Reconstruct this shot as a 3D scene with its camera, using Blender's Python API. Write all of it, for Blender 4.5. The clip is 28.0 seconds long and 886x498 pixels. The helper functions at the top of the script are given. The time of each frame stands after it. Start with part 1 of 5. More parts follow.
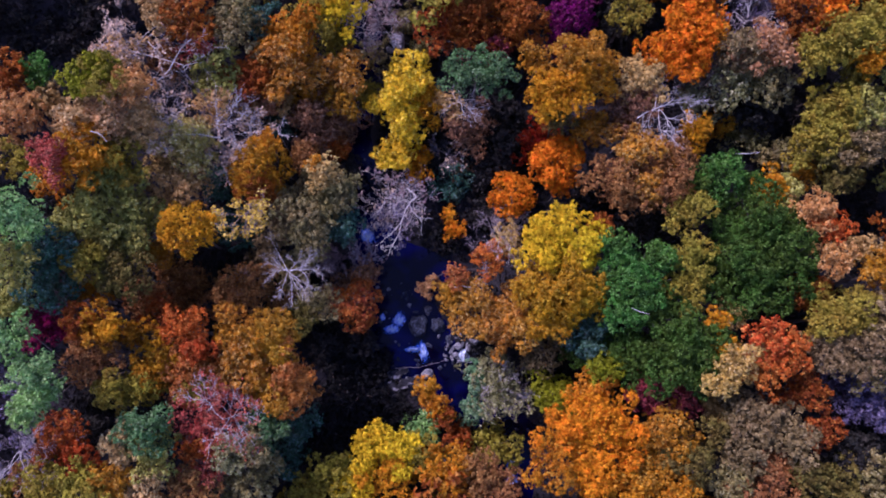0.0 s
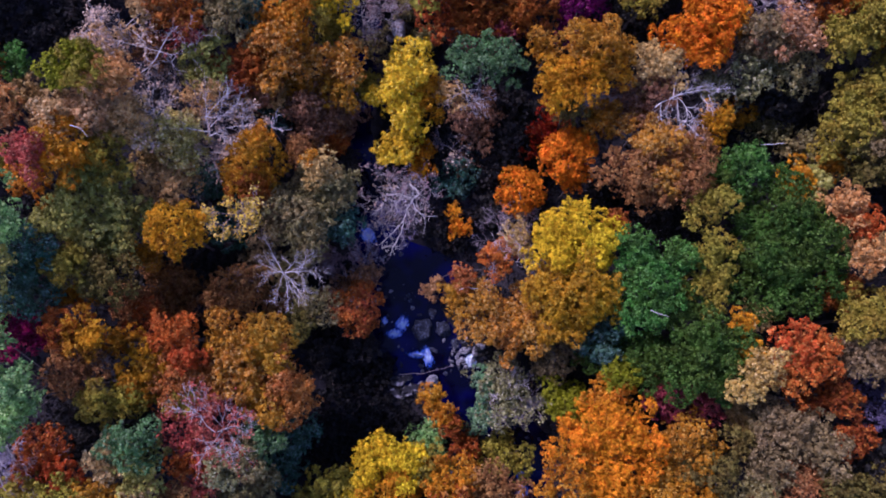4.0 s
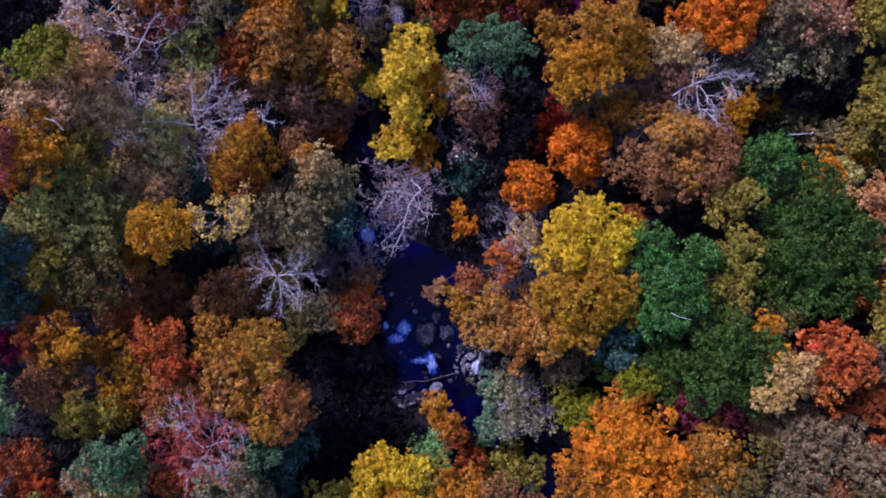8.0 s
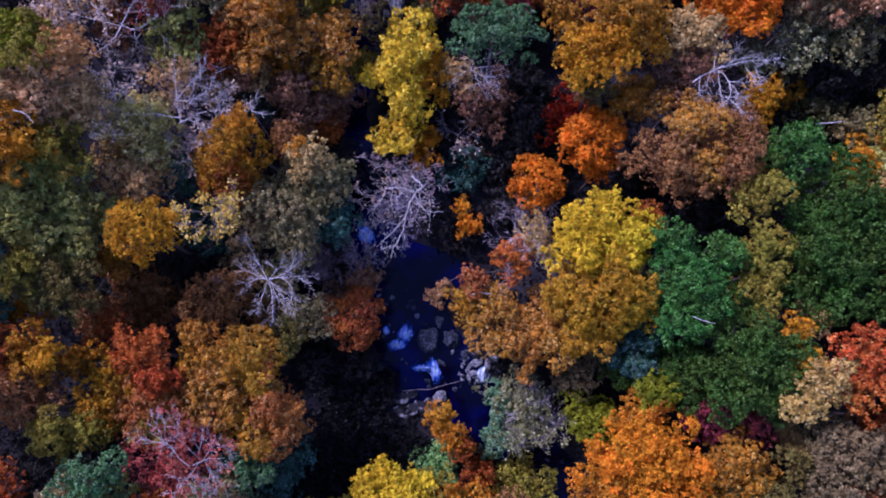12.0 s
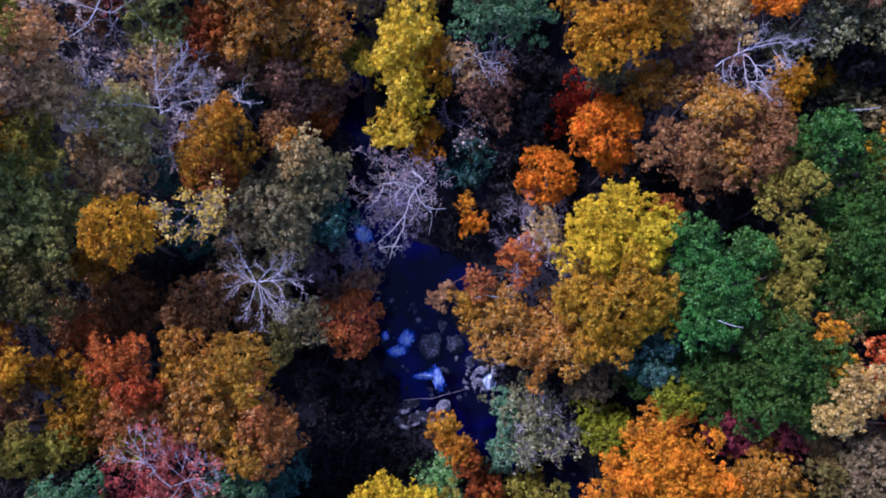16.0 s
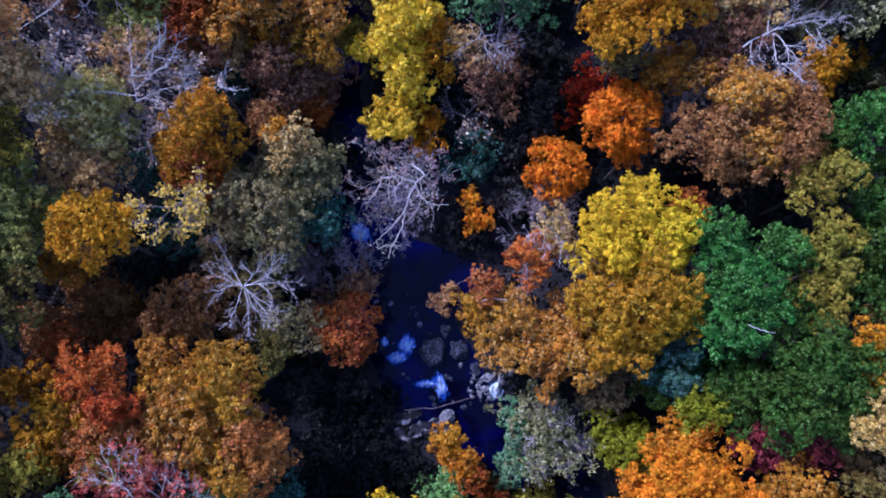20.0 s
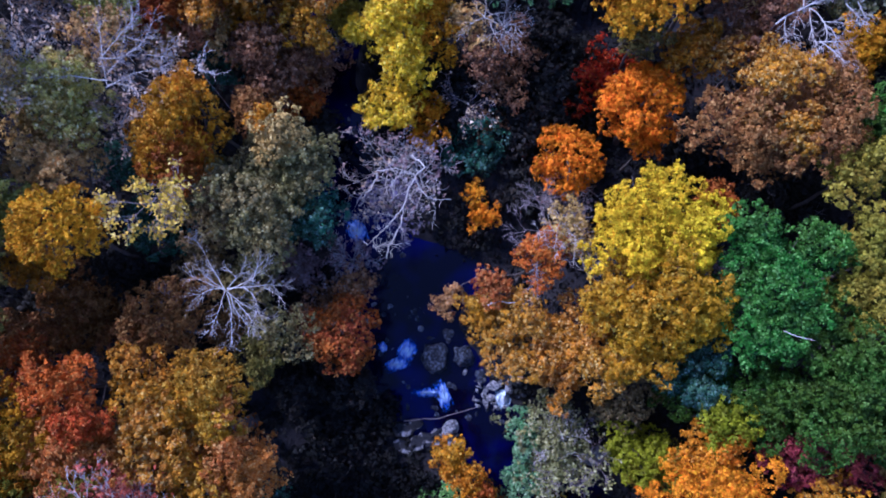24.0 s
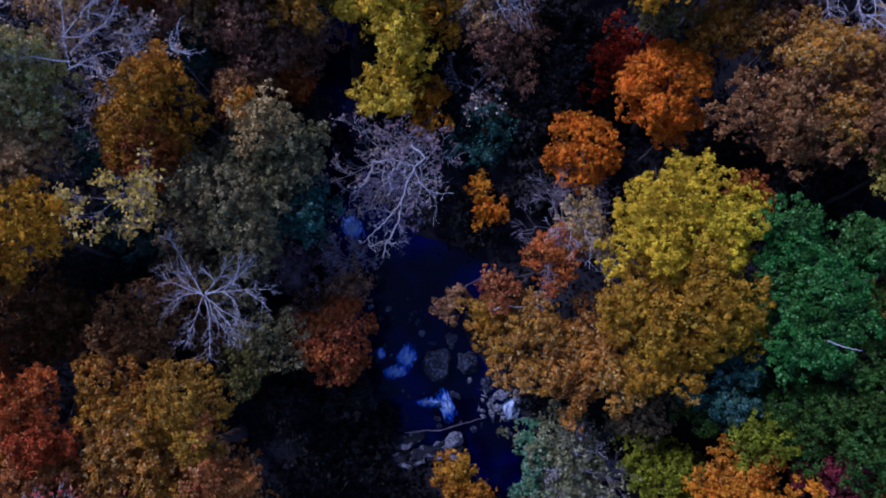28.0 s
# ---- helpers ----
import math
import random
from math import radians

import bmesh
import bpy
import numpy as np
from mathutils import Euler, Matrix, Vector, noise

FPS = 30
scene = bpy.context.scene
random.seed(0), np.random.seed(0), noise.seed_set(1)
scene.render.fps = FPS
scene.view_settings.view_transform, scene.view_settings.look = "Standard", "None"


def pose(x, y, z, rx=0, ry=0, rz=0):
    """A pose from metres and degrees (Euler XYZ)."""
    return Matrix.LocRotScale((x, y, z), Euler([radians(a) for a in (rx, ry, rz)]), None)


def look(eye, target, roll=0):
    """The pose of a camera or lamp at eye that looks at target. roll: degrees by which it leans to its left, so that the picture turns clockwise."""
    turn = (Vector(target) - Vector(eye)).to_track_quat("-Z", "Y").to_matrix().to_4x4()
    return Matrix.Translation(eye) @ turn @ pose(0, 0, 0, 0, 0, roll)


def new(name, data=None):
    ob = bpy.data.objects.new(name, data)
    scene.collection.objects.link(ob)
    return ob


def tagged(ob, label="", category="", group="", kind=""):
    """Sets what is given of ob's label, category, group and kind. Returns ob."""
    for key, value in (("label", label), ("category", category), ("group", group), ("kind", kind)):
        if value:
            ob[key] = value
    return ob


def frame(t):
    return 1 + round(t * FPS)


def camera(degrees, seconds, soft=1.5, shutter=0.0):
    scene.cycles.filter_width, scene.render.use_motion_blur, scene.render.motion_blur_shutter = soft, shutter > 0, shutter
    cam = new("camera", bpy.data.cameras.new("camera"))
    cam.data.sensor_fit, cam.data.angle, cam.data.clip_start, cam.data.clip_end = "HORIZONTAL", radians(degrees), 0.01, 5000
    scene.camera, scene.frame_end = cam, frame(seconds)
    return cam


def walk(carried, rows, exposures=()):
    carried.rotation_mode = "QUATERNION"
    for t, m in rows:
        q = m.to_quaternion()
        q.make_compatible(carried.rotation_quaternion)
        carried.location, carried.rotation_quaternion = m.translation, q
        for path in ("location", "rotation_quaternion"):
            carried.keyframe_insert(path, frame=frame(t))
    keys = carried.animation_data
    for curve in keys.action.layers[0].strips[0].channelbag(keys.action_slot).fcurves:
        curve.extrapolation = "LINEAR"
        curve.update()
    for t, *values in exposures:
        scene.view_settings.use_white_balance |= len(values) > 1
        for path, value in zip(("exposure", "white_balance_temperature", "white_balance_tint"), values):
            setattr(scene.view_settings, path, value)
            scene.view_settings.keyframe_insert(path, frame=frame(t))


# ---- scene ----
cam = camera(65, 28.0, soft=1.87)
walk(cam, [
    (0, pose(0.000, -12.230, 76.250, 10.000, -0.000, 0.000)),
    (2, pose(-0.099, -11.868, 74.326, 9.954, 0.168, -0.186)),
    (4, pose(-0.204, -11.524, 72.394, 9.940, 0.306, -0.378)),
    (6, pose(-0.313, -11.194, 70.456, 9.947, 0.421, -0.573)),
    (8, pose(-0.422, -10.871, 68.512, 9.968, 0.518, -0.766)),
    (10, pose(-0.529, -10.550, 66.563, 9.993, 0.602, -0.955)),
    (12, pose(-0.629, -10.227, 64.608, 10.014, 0.680, -1.137)),
    (14, pose(-0.720, -9.895, 62.650, 10.021, 0.756, -1.308)),
    (16, pose(-0.798, -9.551, 60.688, 10.006, 0.836, -1.465)),
    (18, pose(-0.860, -9.188, 58.722, 9.960, 0.926, -1.605)),
    (20, pose(-0.904, -8.801, 56.754, 9.874, 1.031, -1.725)),
    (22, pose(-0.925, -8.385, 54.784, 9.739, 1.156, -1.822)),
    (24, pose(-0.921, -7.935, 52.813, 9.545, 1.307, -1.893)),
    (26, pose(-0.888, -7.445, 50.841, 9.285, 1.489, -1.935)),
    (28, pose(-0.824, -6.910, 48.868, 8.949, 1.708, -1.945)),
], exposures=[(0, 1.08, 5420, 58), (9, 0.88, 5100, 59), (17, 1.1, 4830, 46), (27.45, 1.2, 4500, 37), (28.0, 0.05, 4480, 43)])

# ---- light ----
world = bpy.data.worlds.new("autumn_sky")
scene.world = world
world.use_nodes = True
wn, wl = world.node_tree.nodes, world.node_tree.links
SUN_AZ, SUN_EL = radians(-46), radians(47)      # azimuth clockwise from +y
sky = wn.new("ShaderNodeTexSky")
sky.sky_type, sky.sun_disc = "NISHITA", False
sky.sun_elevation, sky.sun_rotation = SUN_EL, SUN_AZ
sky.altitude, sky.dust_density, sky.ozone_density = 400, 1.0, 2.0
wl.new(sky.outputs[0], wn["Background"].inputs[0])
wn["Background"].inputs[1].default_value = 0.100
lamp = bpy.data.lights.new("sun", "SUN")
lamp.energy, lamp.angle, lamp.color = 1.95, radians(11.0), (1.0, 0.95, 0.87)
sun_dir = Vector((math.sin(SUN_AZ) * math.cos(SUN_EL), math.cos(SUN_AZ) * math.cos(SUN_EL), math.sin(SUN_EL)))
new("sun", lamp).matrix_world = look(sun_dir * 200, (0, 0, 0))

# ---- materials ----


def nodes_of(name):
    m = bpy.data.materials.new(name)
    m.use_nodes = True
    n, l = m.node_tree.nodes, m.node_tree.links
    return m, n, l, n["Principled BSDF"]


def noise_node(n, l, scale, detail=4.0, rough=0.6, coord="Object"):
    tc = n.new("ShaderNodeTexCoord")
    t = n.new("ShaderNodeTexNoise")
    t.inputs["Scale"].default_value, t.inputs["Detail"].default_value, t.inputs["Roughness"].default_value = scale, detail, rough
    l.new(tc.outputs[coord], t.inputs["Vector"])
    return t


def ramp(n, l, fac, stops):
    r = n.new("ShaderNodeValToRGB")
    e = r.color_ramp.elements
    while len(e) < len(stops):
        e.new(0.5)
    for el, (p, c) in zip(e, stops):
        el.position, el.color = p, (*c, 1)
    l.new(fac, r.inputs[0])
    return r


def mix(n, l, fac, a, b, kind="MIX"):
    m = n.new("ShaderNodeMix")
    m.data_type, m.blend_type = "RGBA", kind
    for sock, v in ((m.inputs["Factor"], fac), (m.inputs["A"], a), (m.inputs["B"], b)):
        if hasattr(v, "is_linked"):
            l.new(v, sock)
        else:
            sock.default_value = v if isinstance(v, float) else (*v, 1)
    return m.outputs["Result"]


def leaf_material(name, a, b, c, patch=0.35):
    """Autumn leaves: a in the main, b in patches of the crown, c on single turned leaves."""
    m, n, l, p = nodes_of(name)
    geo, info = n.new("ShaderNodeNewGeometry"), n.new("ShaderNodeObjectInfo")
    big = noise_node(n, l, patch, 3.0)
    zone = ramp(n, l, big.outputs["Fac"], [(0.42, (0, 0, 0)), (0.62, (1, 1, 1))])
    col = mix(n, l, zone.outputs["Color"], a, b)
    turned = ramp(n, l, geo.outputs["Random Per Island"], [(0.66, (0, 0, 0)), (0.95, (1, 1, 1))])
    col = mix(n, l, turned.outputs["Color"], col, c)
    hsv = n.new("ShaderNodeHueSaturation")
    val = n.new("ShaderNodeMapRange")
    val.inputs["To Min"].default_value, val.inputs["To Max"].default_value = 0.50, 1.65
    fine = noise_node(n, l, 90.0, 0.0)
    l.new(fine.outputs["Fac"], val.inputs["Value"])
    tone, withered, both = noise_node(n, l, 1.15, 2.0), n.new("ShaderNodeMapRange"), n.new("ShaderNodeMath")
    withered.inputs["From Min"].default_value, withered.inputs["From Max"].default_value = 0.33, 0.67
    withered.inputs["To Min"].default_value, withered.inputs["To Max"].default_value = 0.50, 1.42
    l.new(tone.outputs["Fac"], withered.inputs["Value"])
    both.operation = "MULTIPLY"
    l.new(val.outputs["Result"], both.inputs[0])
    l.new(withered.outputs["Result"], both.inputs[1])
    l.new(both.outputs[0], hsv.inputs["Value"])
    hue = n.new("ShaderNodeMapRange")
    hue.inputs["To Min"].default_value, hue.inputs["To Max"].default_value = 0.492, 0.508
    hsv.inputs["Saturation"].default_value = 1.05
    l.new(info.outputs["Random"], hue.inputs["Value"])
    l.new(hue.outputs["Result"], hsv.inputs["Hue"])
    l.new(col, hsv.inputs["Color"])
    l.new(hsv.outputs["Color"], p.inputs["Base Color"])
    p.inputs["Roughness"].default_value = 0.55
    p.inputs["Specular IOR Level"].default_value = 0.10
    tr, mx = n.new("ShaderNodeBsdfTranslucent"), n.new("ShaderNodeMixShader")
    l.new(hsv.outputs["Color"], tr.inputs["Color"])
    mx.inputs[0].default_value = 0.10
    l.new(p.outputs[0], mx.inputs[1])
    l.new(tr.outputs[0], mx.inputs[2])
    l.new(mx.outputs[0], n["Material Output"].inputs["Surface"])
    return m


def rough_material(name, a, b, scale, bump=0.4, rough=0.9, dist=0.05, low=0.35, high=0.68):
    m, n, l, p = nodes_of(name)
    t1, t2 = noise_node(n, l, scale), noise_node(n, l, scale * 7, 6.0, 0.7)
    r = ramp(n, l, t1.outputs["Fac"], [(low, a), (high, b)])
    g = ramp(n, l, t2.outputs["Fac"], [(0.3, (0.55, 0.55, 0.55)), (0.7, (1.15, 1.15, 1.15))])
    l.new(mix(n, l, 1.0, r.outputs["Color"], g.outputs["Color"], "MULTIPLY"), p.inputs["Base Color"])
    bn = n.new("ShaderNodeBump")
    bn.inputs["Strength"].default_value, bn.inputs["Distance"].default_value = bump, dist
    l.new(t2.outputs["Fac"], bn.inputs["Height"])
    l.new(bn.outputs["Normal"], p.inputs["Normal"])
    p.inputs["Roughness"].default_value = rough
    return m


LEAF = {}


def leaf_colours(key, a, b, c, patch):
    LEAF[key] = leaf_material("leaves_" + key, a, b, c, patch)


leaf_colours("orange", (0.70, 0.205, 0.010), (0.55, 0.115, 0.008), (0.76, 0.31, 0.03), 0.35)
leaf_colours("amber", (0.52, 0.22, 0.025), (0.42, 0.13, 0.015), (0.60, 0.33, 0.06), 0.35)
leaf_colours("gold", (0.550, 0.245, 0.010), (0.420, 0.155, 0.010), (0.620, 0.360, 0.040), 0.35)
leaf_colours("yellow", (0.690, 0.485, 0.007), (0.580, 0.390, 0.009), (0.720, 0.580, 0.020), 0.30)
leaf_colours("goldbrown", (0.420, 0.205, 0.022), (0.360, 0.150, 0.022), (0.500, 0.320, 0.070), 0.35)
leaf_colours("rust", (0.31, 0.080, 0.020), (0.22, 0.060, 0.020), (0.42, 0.17, 0.04), 0.40)
leaf_colours("brown", (0.275, 0.124, 0.038), (0.215, 0.090, 0.034), (0.420, 0.240, 0.085), 0.40)
leaf_colours("red", (0.45, 0.098, 0.028), (0.34, 0.066, 0.022), (0.52, 0.2, 0.06), 0.40)
leaf_colours("coral", (0.5, 0.128, 0.034), (0.42, 0.09, 0.028), (0.56, 0.26, 0.07), 0.40)
leaf_colours("pink", (0.410, 0.105, 0.066), (0.360, 0.070, 0.045), (0.500, 0.230, 0.130), 0.45)
leaf_colours("burgundy", (0.240, 0.044, 0.048), (0.170, 0.032, 0.043), (0.320, 0.100, 0.070), 0.40)
leaf_colours("purple", (0.17, 0.014, 0.085), (0.12, 0.010, 0.060), (0.22, 0.05, 0.09), 0.40)
leaf_colours("mauve", (0.250, 0.170, 0.145), (0.200, 0.125, 0.130), (0.340, 0.250, 0.210), 0.40)
leaf_colours("violet", (0.125, 0.105, 0.155), (0.10, 0.08, 0.13), (0.21, 0.18, 0.23), 0.40)
leaf_colours("tan", (0.490, 0.315, 0.105), (0.410, 0.250, 0.078), (0.640, 0.470, 0.190), 0.40)
leaf_colours("cream", (0.520, 0.360, 0.090), (0.430, 0.270, 0.060), (0.640, 0.490, 0.190), 0.45)
leaf_colours("peach", (0.520, 0.285, 0.080), (0.430, 0.200, 0.055), (0.600, 0.400, 0.150), 0.40)
leaf_colours("olive", (0.235, 0.205, 0.026), (0.265, 0.185, 0.027), (0.35, 0.3, 0.05), 0.40)
leaf_colours("olivegreen", (0.255, 0.265, 0.052), (0.320, 0.272, 0.052), (0.385, 0.380, 0.117), 0.40)
leaf_colours("greyolive", (0.185, 0.165, 0.052), (0.230, 0.172, 0.060), (0.360, 0.325, 0.150), 0.40)
leaf_colours("green", (0.042, 0.145, 0.02), (0.05, 0.115, 0.016), (0.17, 0.33, 0.085), 0.40)
leaf_colours("darkgreen", (0.033, 0.080, 0.010), (0.050, 0.083, 0.010), (0.115, 0.195, 0.042), 0.40)
leaf_colours("palegreen", (0.18, 0.34, 0.080), (0.13, 0.28, 0.085), (0.37, 0.50, 0.19), 0.45)
leaf_colours("lime", (0.225, 0.225, 0.012), (0.175, 0.190, 0.012), (0.310, 0.300, 0.030), 0.40)
leaf_colours("teal", (0.036, 0.112, 0.062), (0.050, 0.098, 0.052), (0.14, 0.23, 0.19), 0.40)
leaf_colours("silver", (0.235, 0.225, 0.075), (0.180, 0.190, 0.068), (0.480, 0.460, 0.250), 0.40)
leaf_colours("dullolive", (0.115, 0.102, 0.022), (0.132, 0.089, 0.022), (0.212, 0.170, 0.043), 0.40)
leaf_colours("dulltan", (0.2, 0.145, 0.055), (0.165, 0.115, 0.048), (0.32, 0.245, 0.115), 0.40)
leaf_colours("warmtan", (0.54, 0.355, 0.140), (0.46, 0.265, 0.095), (0.632, 0.483, 0.230), 0.40)
leaf_colours("rustgold", (0.38, 0.165, 0.014), (0.29, 0.100, 0.013), (0.46, 0.26, 0.04), 0.40)
# The next two leaf colours are lifted to stand for sunlight.
leaf_colours("palemauve", (0.550, 0.400, 0.245), (0.460, 0.315, 0.205), (0.720, 0.590, 0.400), 0.40)
leaf_colours("silvergreen", (0.460, 0.420, 0.095), (0.500, 0.385, 0.095), (0.780, 0.680, 0.320), 0.40)
# Kept darker than real leaves: crown-gap shade sits in this colour.
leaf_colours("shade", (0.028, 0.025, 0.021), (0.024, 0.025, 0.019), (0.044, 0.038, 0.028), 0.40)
leaf_colours("brightyellow", (0.74, 0.53, 0.018), (0.66, 0.43, 0.018), (0.82, 0.66, 0.11), 0.35)
leaf_colours("mint", (0.11, 0.24, 0.095), (0.13, 0.2, 0.085), (0.3, 0.42, 0.22), 0.40)
leaf_colours("rustamber", (0.430, 0.155, 0.036), (0.320, 0.098, 0.030), (0.540, 0.290, 0.100), 0.40)
leaf_colours("brightorange", (0.7, 0.215, 0.009), (0.62, 0.155, 0.008), (0.77, 0.31, 0.03), 0.40)
leaf_colours("seagreen", (0.075, 0.175, 0.05), (0.07, 0.135, 0.045), (0.2, 0.29, 0.14), 0.45)
leaf_colours("russet", (0.42, 0.205, 0.080), (0.33, 0.140, 0.060), (0.56, 0.38, 0.20), 0.40)
leaf_colours("oldgold", (0.460, 0.262, 0.015), (0.390, 0.190, 0.015), (0.540, 0.385, 0.060), 0.40)
leaf_colours("brownorange", (0.490, 0.222, 0.030), (0.400, 0.165, 0.030), (0.580, 0.400, 0.140), 0.50)
leaf_colours("magenta", (0.27, 0.018, 0.060), (0.20, 0.016, 0.050), (0.36, 0.07, 0.07), 0.40)
leaf_colours("paleyellow", (0.60, 0.44, 0.065), (0.50, 0.34, 0.05), (0.68, 0.54, 0.15), 0.45)
leaf_colours("umber", (0.215, 0.108, 0.046), (0.165, 0.082, 0.042), (0.350, 0.220, 0.120), 0.40)
leaf_colours("tangerine", (0.680, 0.245, 0.012), (0.600, 0.180, 0.010), (0.760, 0.340, 0.030), 0.40)
leaf_colours("dullred", (0.430, 0.130, 0.030), (0.320, 0.078, 0.034), (0.500, 0.240, 0.065), 0.40)
# Near black: the deep shade of gaps is put into this leaf colour.
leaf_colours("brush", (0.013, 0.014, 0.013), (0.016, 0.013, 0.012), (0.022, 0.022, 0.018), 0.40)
leaf_colours("deepred", (0.30, 0.040, 0.016), (0.22, 0.030, 0.016), (0.40, 0.11, 0.03), 0.40)
BARK = rough_material("bark", (0.10, 0.075, 0.055), (0.20, 0.16, 0.13), 3.0, 0.7)
PALE_BARK = rough_material("weathered_bark", (0.64, 0.58, 0.49), (0.88, 0.82, 0.71), 2.5, 0.5)
TWIG_BARK = rough_material("grey_twig_bark", (0.22, 0.17, 0.165), (0.38, 0.32, 0.31), 2.5, 0.5)
PALE_TWIG = rough_material("pale_twig_bark", (0.46, 0.40, 0.35), (0.74, 0.67, 0.59), 2.5, 0.5)
# Litter far darker than fallen leaves: canopy shade is in its colour.
SHADE_LITTER = rough_material("shade_litter", (0.011, 0.010, 0.013), (0.028, 0.023, 0.024), 0.5, 1.0, 0.95, 0.15)
STONE = rough_material("wet_stone", (0.012, 0.015, 0.028), (0.25, 0.29, 0.37), 5.0, 1.0, 0.5, 0.12, 0.48, 0.72)
LEDGE_STONE = rough_material("ledge_stone", (0.014, 0.014, 0.019), (0.40, 0.385, 0.39), 1.3, 1.0, 0.7, 0.10, 0.52, 0.64)
PALE_STONE = rough_material("pale_stone", (0.030, 0.031, 0.042), (0.74, 0.72, 0.72), 5.5, 1.0, 0.7, 0.12)


def foam_material(name, a, b):
    """Torn, streaky white water that thins out towards its rim."""
    m, n, l, p = nodes_of(name)
    tc, mp, streak = n.new("ShaderNodeTexCoord"), n.new("ShaderNodeMapping"), n.new("ShaderNodeTexNoise")
    mp.inputs["Scale"].default_value = (2.4, 1.0, 1.0)
    l.new(tc.outputs["Object"], mp.inputs["Vector"])
    l.new(mp.outputs["Vector"], streak.inputs["Vector"])
    streak.inputs["Scale"].default_value, streak.inputs["Detail"].default_value, streak.inputs["Roughness"].default_value = 2.3, 6.0, 0.72
    off = n.new("ShaderNodeVectorMath")
    off.operation = "SUBTRACT"
    off.inputs[1].default_value = (0.5, 0.5, 0.5)
    flat = n.new("ShaderNodeVectorMath")
    flat.operation = "MULTIPLY"
    flat.inputs[1].default_value = (2.0, 2.0, 0.0)
    away = n.new("ShaderNodeVectorMath")
    away.operation = "LENGTH"
    l.new(tc.outputs["Generated"], off.inputs[0])
    l.new(off.outputs[0], flat.inputs[0])
    l.new(flat.outputs[0], away.inputs[0])
    thick = n.new("ShaderNodeMath")
    thick.operation = "MULTIPLY_ADD"
    thick.inputs[1].default_value, thick.inputs[2].default_value = -0.62, 0.42
    l.new(away.outputs["Value"], thick.inputs[0])
    total = n.new("ShaderNodeMath")
    l.new(thick.outputs[0], total.inputs[0])
    l.new(streak.outputs["Fac"], total.inputs[1])
    cover = ramp(n, l, total.outputs[0], [(0.44, (0, 0, 0)), (0.72, (1, 1, 1))])
    l.new(cover.outputs["Color"], p.inputs["Alpha"])
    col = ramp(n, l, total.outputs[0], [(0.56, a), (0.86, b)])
    l.new(col.outputs["Color"], p.inputs["Base Color"])
    bn = n.new("ShaderNodeBump")
    bn.inputs["Strength"].default_value, bn.inputs["Distance"].default_value = 0.8, 0.12
    l.new(streak.outputs["Fac"], bn.inputs["Height"])
    l.new(bn.outputs["Normal"], p.inputs["Normal"])
    p.inputs["Roughness"].default_value = 0.4
    return m


# Two copies of one froth: blue painted in for shade, white for sun.
SHADE_FOAM = foam_material("shade_blue_froth", (0.03, 0.16, 0.84), (0.72, 0.87, 1.0))
SUNLIT_FOAM = foam_material("white_water", (0.60, 0.78, 0.92), (0.92, 0.95, 0.97))
WATER, _n, _l, _p = nodes_of("stream_water")
_t, _t2 = noise_node(_n, _l, 1.1, 3.0), noise_node(_n, _l, 0.25, 2.0)
_b = _n.new("ShaderNodeBump")
_b.inputs["Strength"].default_value, _b.inputs["Distance"].default_value = 0.25, 0.10
_l.new(_t.outputs["Fac"], _b.inputs["Height"])
_l.new(_b.outputs["Normal"], _p.inputs["Normal"])
_r = ramp(_n, _l, _t2.outputs["Fac"], [(0.44, (0.0012, 0.0010, 0.010)), (0.74, (0.003, 0.0025, 0.085))])
_l.new(_r.outputs["Color"], _p.inputs["Base Color"])
_p.inputs["Roughness"].default_value, _p.inputs["IOR"].default_value = 0.12, 1.33
_p.inputs["Specular IOR Level"].default_value = 0.3

# ---- mesh helpers ----


def mesh_of(name, verts, faces, material, smooth=False):
    """verts: (n, 3) array; faces: (m, k) array of one size."""
    me = bpy.data.meshes.new(name)
    verts, faces = np.asarray(verts, np.float32), np.asarray(faces, np.int32)
    k = faces.shape[1]
    me.vertices.add(len(verts))
    me.vertices.foreach_set("co", verts.ravel())
    me.loops.add(faces.size)
    me.loops.foreach_set("vertex_index", faces.ravel())
    me.polygons.add(len(faces))
    me.polygons.foreach_set("loop_start", np.arange(0, faces.size, k, dtype=np.int32))
    me.polygons.foreach_set("use_smooth", np.full(len(faces), smooth))
    me.update(calc_edges=True)
    me.materials.append(material)
    return me


def piece(name, verts, faces, material, parent=None, label="", smooth=False):
    ob = new(name, mesh_of(name, verts, faces, material, smooth))
    ob.parent = parent
    return tagged(ob, label)


